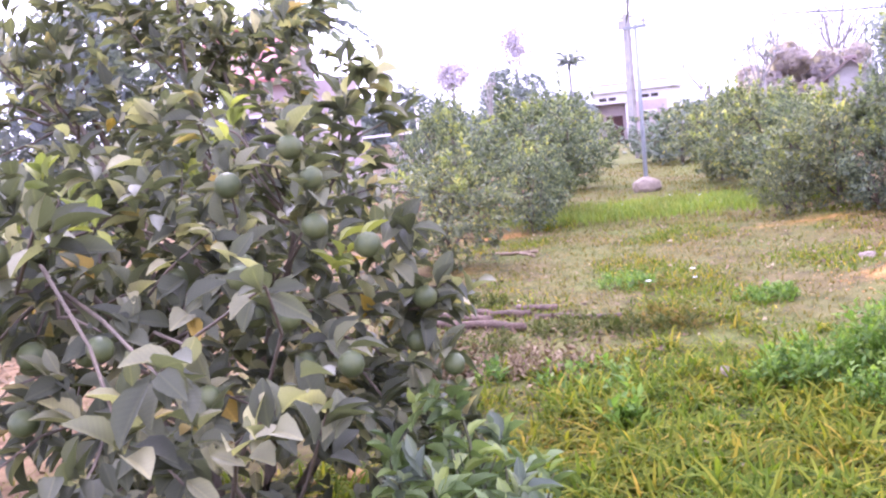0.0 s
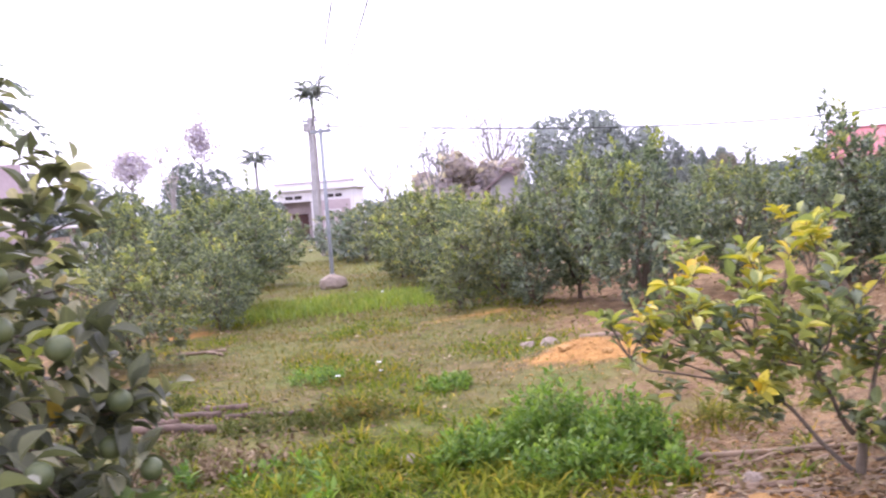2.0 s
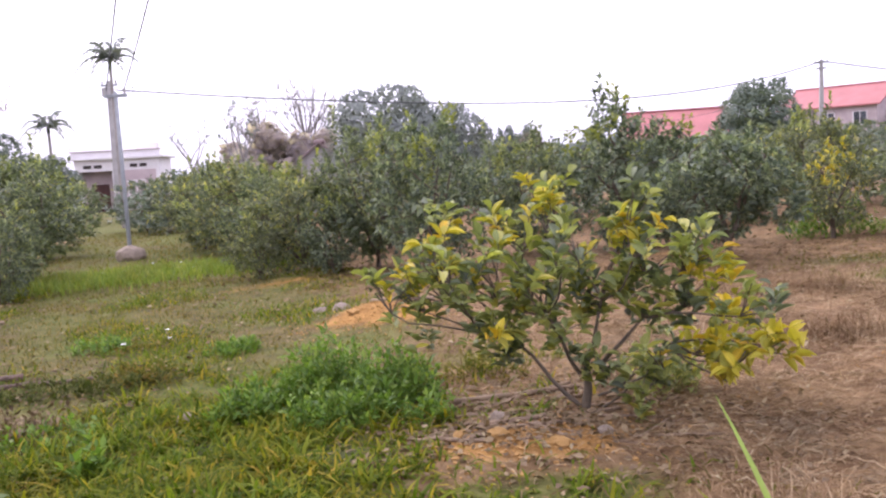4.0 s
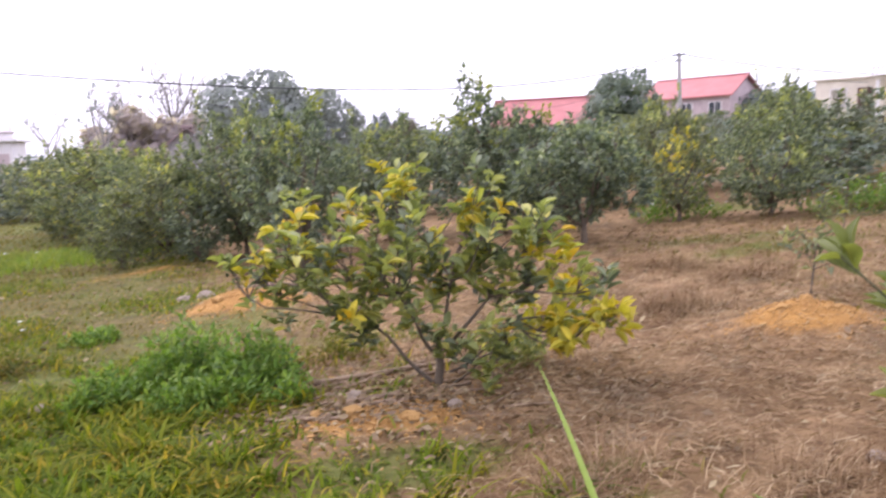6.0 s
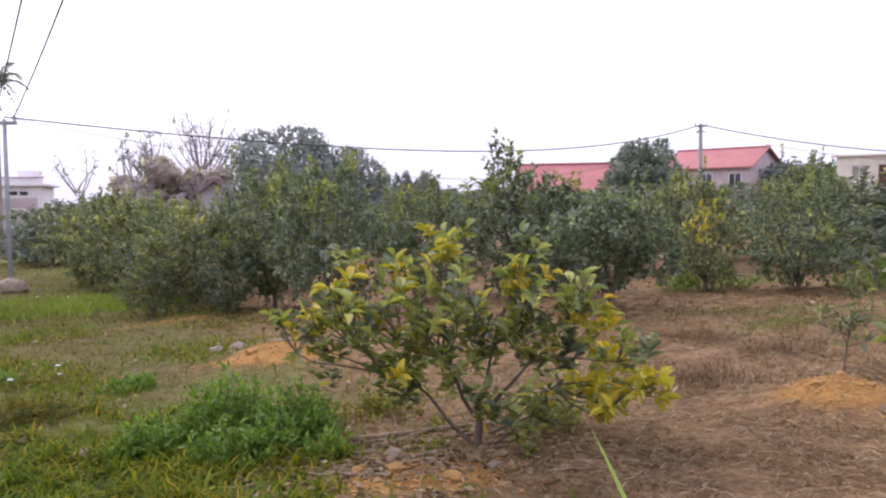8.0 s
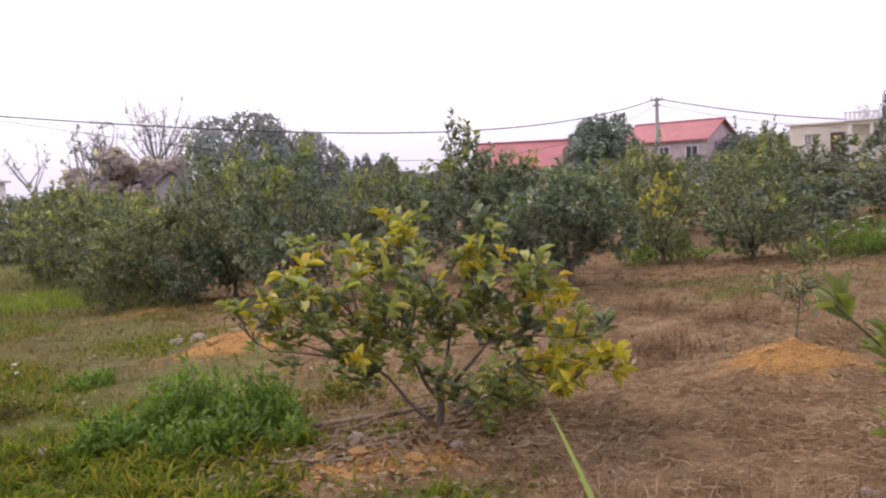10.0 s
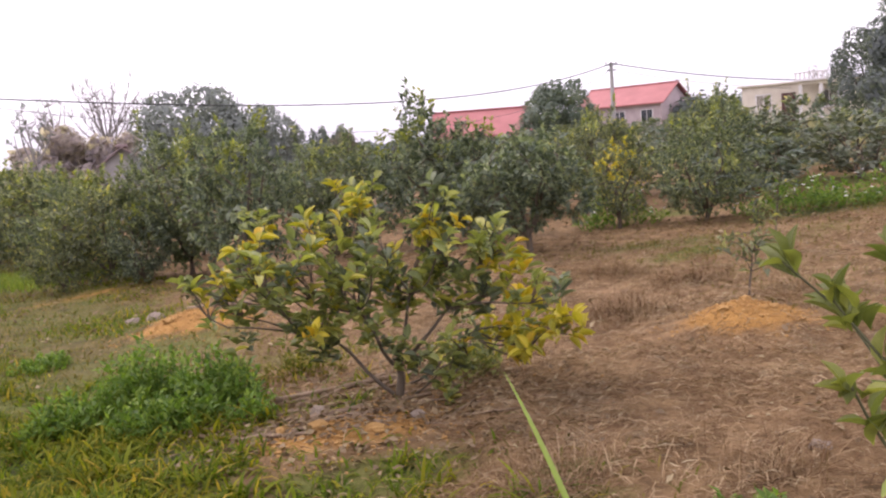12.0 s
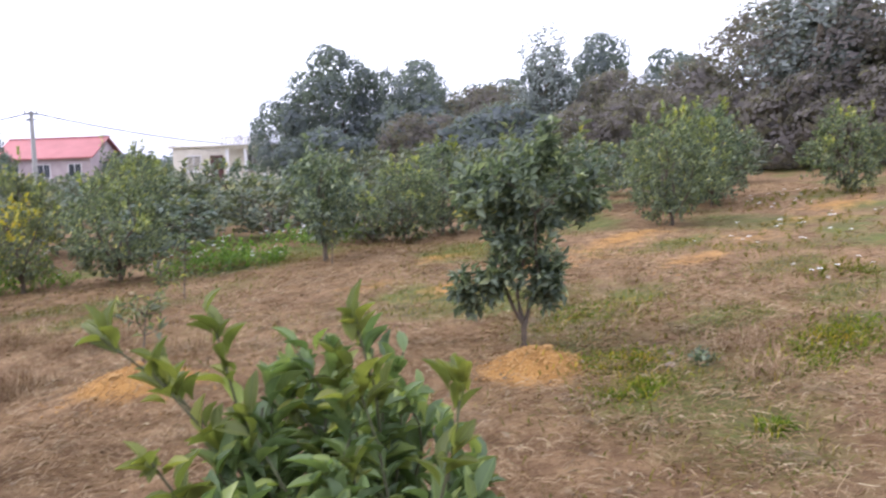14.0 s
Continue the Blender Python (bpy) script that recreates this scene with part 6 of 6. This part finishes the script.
def flat_house():
    """The small flat-roofed house where the track ends."""
    w, d, h = 5.3, 6.0, 3.75
    t = house_frame("flat_roofed_house", "small white flat-roofed house with a pink porch", -34.1, 51.6, -1.25, 21.5)
    box("side_wall", t, (0.22, d, h), (0.11, d / 2, h / 2), M_PLASTER)
    box("side_wall", t, (0.22, d, h), (w - 0.11, d / 2, h / 2), M_PLASTER)
    box("back_wall", t, (w - 0.44, 0.22, h), (w / 2, d - 0.11, h / 2), M_PLASTER)
    box("front_band", t, (w - 0.44, 0.22, 0.75), (w / 2, 0.11, h - 0.375), M_PLASTER)
    box("front_wall", t, (w - 2.7, 0.22, 3.0), (2.5 + (w - 2.7) / 2 - 0.02, 0.11, 1.5), M_PINK)
    # the recessed porch wall with its door
    box("porch_wall", t, (0.5, 0.2, 3.0), (0.47, 1.1, 1.5), M_PINK)
    box("porch_wall", t, (0.6, 0.2, 3.0), (2.18, 1.1, 1.5), M_PINK)
    box("porch_wall", t, (1.16, 0.2, 0.85), (1.3, 1.1, 2.57), M_PINK)
    door = box("door", t, (1.14, 0.08, 2.12), (1.3, 1.1, 1.07), M_DOOR, 0.01, "dark wooden double door")
    box("door_handle", door, (0.04, 0.06, 0.2), (1.36, 1.04, 1.1), M_STEEL, 0.01)
    for k in (-1, 1):
        box("door_panel", door, (0.4, 0.03, 0.8), (1.3 + k * 0.28, 1.055, 0.7), M_DOOR, 0.01)
        box("door_panel", door, (0.4, 0.03, 0.7), (1.3 + k * 0.28, 1.055, 1.6), M_DOOR, 0.01)
    for k in range(2):
        box("vent", t, (0.5, 0.06, 0.22), (0.8 + 0.65 * k, -0.01, h - 0.45), M_DARK)
        box("vent", t, (0.45, 0.06, 0.22), (3.7 + 0.6 * k, -0.01, h - 0.45), M_DARK)
    box("roof_slab", t, (w + 0.7, d + 0.6, 0.16), (w / 2, d / 2, h + 0.08), M_PLASTER, 0.02)
    box("parapet", t, (w + 0.3, 0.14, 0.36), (w / 2, -0.05, h + 0.34), M_PLASTER, 0.02)
    box("parapet", t, (0.14, d, 0.36), (0.0, d / 2 + 0.1, h + 0.34), M_PLASTER, 0.02)
    box("coping", t, (w + 0.5, 0.24, 0.08), (w / 2, -0.05, h + 0.56), M_PINK, 0.02)
    box("roof_tank", t, (1.3, 1.3, 0.9), (w - 0.9, 2.0, h + 0.6), M_PLASTER, 0.05)
    box("step", t, (2.4, 1.2, 0.18), (1.3, -0.4, 0.06), M_CONCRETE, 0.02)
    box("column", t, (0.22, 0.22, 3.0), (2.4, 0.12, 1.5), M_PLASTER, 0.02)
    window(t, 3.8, -0.01, 1.7, 1.1, 1.2)


flat_house()


def red_house(x, y, z, turn, length, width, eave, ridge, wall, label, windows=2):
    t = house_frame("red_roofed_house", label, x, y, z, turn)
    for s in (-1, 1):
        box("wall", t, (length, 0.2, eave), (0, s * (width / 2 - 0.1), eave / 2), wall)
        box("wall", t, (0.2, width - 0.4, eave), (s * (length / 2 - 0.1), 0, eave / 2), wall)
        gable_wall(t, s * (length / 2 - 0.1), width, eave, ridge, wall)
    gable_roof(t, length, width, eave, ridge, 0.45, M_ROOF)
    for i in range(windows):
        window(t, -length / 2 + (i + 0.5) * length / windows, -width / 2 - 0.02, eave * 0.58, 1.2, 1.2)
    return t


red_house(21.4, 85.0, 1.1, -42, 8.6, 6.0, 3.1, 4.75, M_PINK, "house with a bright red gabled roof and pinkish walls", 3)
red_house(5.0, 66.5, 0.2, -8, 6.6, 5.0, 2.0, 3.65, M_PINK, "low house with a plain red sheet roof", 2)
left_house = red_house(-20.0, 15.6, -0.75, 52, 1.9, 3.6, 4.0, 5.2, M_PINK, "grey-pink house with a small red roof behind the trees", 1)
box("wing", left_house, (1.5, 3.0, 3.7), (1.73, 0, 1.85), M_PINK, 0.03, "flat-roofed grey-pink wing")


def bungalow():
    """A cream flat-roofed house with a columned porch."""
    t = house_frame("cream_bungalow", "cream flat-roofed bungalow with a columned porch", 25.0, 66.4, 1.45, -38)
    h = 2.75
    box("wall", t, (7.5, 0.2, h), (3.75, 0.1, h / 2), M_CREAM)
    box("wall", t, (0.2, 8.0, h), (0.1, 4.2, h / 2), M_CREAM)
    box("wall", t, (0.2, 8.0, h), (7.4, 4.2, h / 2), M_CREAM)
    box("wall", t, (7.1, 0.2, h), (3.75, 8.1, h / 2), M_CREAM)
    box("roof_slab", t, (8.2, 8.6, 0.14), (3.75, 4.1, h + 0.07), M_CREAM, 0.02)
    for i in range(3):
        box("column", t, (0.22, 0.22, h), (4.6 + 1.4 * i, -1.5, h / 2), M_PLASTER, 0.03)
    box("beam", t, (3.2, 0.26, 0.25), (6.0, -1.5, h - 0.12), M_CREAM, 0.02)
    box("porch_roof", t, (3.5, 1.5, 0.14), (6.0, -1.1, h + 0.075), M_PLASTER, 0.02)
    box("balustrade_rail", t, (3.5, 0.14, 0.1), (6.0, -1.75, h + 0.62), M_PLASTER, 0.02)
    for i in range(12):
        box("baluster", t, (0.11, 0.11, 0.44), (4.35 + 0.3 * i, -1.75, h + 0.36), M_PLASTER)
    for i in range(2):
        window(t, 1.6 + 4.6 * i, -0.02, 1.5, 1.1, 1.2)
    door = box("door", t, (1.0, 0.08, 2.1), (3.4, -0.03, 1.05), M_DOOR, 0.01, "dark wooden door")
    box("door_handle", door, (0.05, 0.06, 0.18), (3.75, -0.09, 1.05), M_STEEL, 0.01)


bungalow()


def hut():
    t = house_frame("small_hut", "small hut with a dull red gabled roof", -10.5, 32.4, gz(-10.5, 32.4), 108, "hut")
    for s in (-1, 1):
        box("wall", t, (1.2, 0.12, 1.9), (0, s * 0.45, 0.95), M_CONCRETE)
        gable_wall(t, s * 0.54, 1.0, 1.9, 2.35, M_CONCRETE, 0.1)
        box("wall", t, (0.12, 0.76, 1.9), (s * 0.54, 0, 0.95), M_CONCRETE)
    gable_roof(t, 1.2, 1.0, 1.9, 2.35, 0.16, M_ROOF_DULL, 0.05)
    t.scale = (1.3, 1.3, 1.08)


hut()


def shed():
    t = house_frame("white_shed", "low shed with a white sheet roof", -22.5, 20.6, gz(-22.5, 20.6), 45, "shed")
    for i in (-1, 1):
        for j in (-1, 1):
            box("post", t, (0.1, 0.1, 1.95 + 0.1 * j), (i * 1.6, j * 1.0, 0.98), M_CONCRETE)
    box("roof", t, (3.9, 2.7, 0.07), (0, 0, 2.02), M_PLASTER, 0.01, "white sheet roof")
    box("wall", t, (3.2, 0.1, 1.7), (0, 1.0, 0.85), M_CREAM)


shed()
marker = thing("concrete_post", "white concrete fence post among the trees", "post", Matrix.Translation((-22.2, 23.4, gz(-22.2, 23.4))))
box("shaft", marker, (0.1, 0.1, 2.9), (0, 0, 1.4), M_PLASTER, 0.02)
box("cap", marker, (0.13, 0.13, 0.06), (0, 0, 2.88), M_PLASTER, 0.02)


# ------------------------------------------------------------------ poles and cables
def track_post():
    z = gz(-9.5, 17.5)
    t = thing("steel_post", "slim grey steel cable post set in a concrete block", "post", Matrix.Translation((-9.5, 17.5, z)))
    tu = Tubes(12)
    tu.add([(0, 0, 0.1), (0, 0, 1.5), (0, 0, 3.4), (0, 0, 3.42)], [0.045, 0.042, 0.036, 0.004])
    part("shaft", tu.mesh("shaft", M_STEEL), t)
    box("cross_arm", t, (0.5, 0.07, 0.07), (0, 0, 3.33), M_STEEL, 0.01)
    for i in (-1, 1):
        tu = Tubes(8)
        tu.add([(i * 0.2, 0, 3.36), (i * 0.2, 0, 3.42), (i * 0.2, 0, 3.47), (i * 0.2, 0, 3.48)], [0.02, 0.035, 0.03, 0.003])
        part("insulator", tu.mesh("insulator", M_CONCRETE), t, "small pale insulator")
    part("footing", ball_mesh("footing", 0.3, M_STONE, 4, 0.12, 0.75), t, "rough rounded concrete footing", Matrix.Translation((0.0, 0, 0.08)))


track_post()


def utility_pole(x, y, top):
    z = gz(x, y)
    h = top - z
    t = thing("utility_pole", "pale concrete utility pole with a short cross-arm", "pole", Matrix.Translation((x, y, z)))
    bm = bmesh.new()
    bmesh.ops.create_cone(bm, cap_ends=True, segments=4, radius1=0.22, radius2=0.13, depth=h, matrix=Matrix.Translation((0, 0, h / 2)) @ Matrix.Rotation(radians(45), 4, "Z"))
    part("shaft", mesh_bm("shaft", bm, M_CONCRETE), t)
    box("cross_arm", t, (0.9, 0.1, 0.1), (0, 0, h - 0.15), M_STEEL, 0.01)
    box("cross_arm", t, (0.6, 0.1, 0.1), (0, 0, h - 0.5), M_STEEL, 0.01)
    for i in (-1, 0, 1):
        tu = Tubes(8)
        tu.add([(i * 0.35, 0, h - 0.1), (i * 0.35, 0, h), (i * 0.35, 0, h + 0.06), (i * 0.35, 0, h + 0.07)], [0.03, 0.06, 0.05, 0.004])
        part("insulator", tu.mesh("insulator", M_CONCRETE), t)
    return t


utility_pole(13.5, 59.6, 6.25)
far_pole = utility_pole(-22.5, 38.0, 5.75)
box("service_box", far_pole, (0.34, 0.3, 0.42), (0.0, -0.25, 5.95), M_CONCRETE, 0.03, "pale grey service box")
utility_pole(7.0, -9.0, 7.2)


def cable(a, b, sag, radius=0.014):
    s = np.linspace(0, 1, 40)
    p = np.asarray(a)[None] * (1 - s)[:, None] + np.asarray(b)[None] * s[:, None]
    p[:, 2] -= sag * 4 * s * (1 - s)
    tu = Tubes(5)
    tu.add(p, np.linspace(*radius, 40) if isinstance(radius, tuple) else np.full(40, radius))
    tagged(new("overhead_cable", tu.mesh("overhead_cable", M_WIRE)), "thin dark overhead cable slung between poles", "cable", group="overhead cables")


P = (-9.5, 17.5, gz(-9.5, 17.5) + 3.45)
U = (13.5, 59.6, 6.2)
cable(P, U, 1.15, (0.014, 0.038))
cable(P, (13.5, 59.6, 5.8), 2.1, (0.006, 0.014))
cable(U, (52, 72, 5.6), 1.6, 0.04)
cable((13.5, 59.6, 5.8), (52, 72, 5.4), 1.9, 0.015)
cable((P[0] - 0.2, P[1], P[2]), (8.4, -9.0, 7.1), 0.35, 0.012)
cable((P[0] + 0.2, P[1], P[2]), (8.9, -9.0, 7.1), 0.6, 0.012)
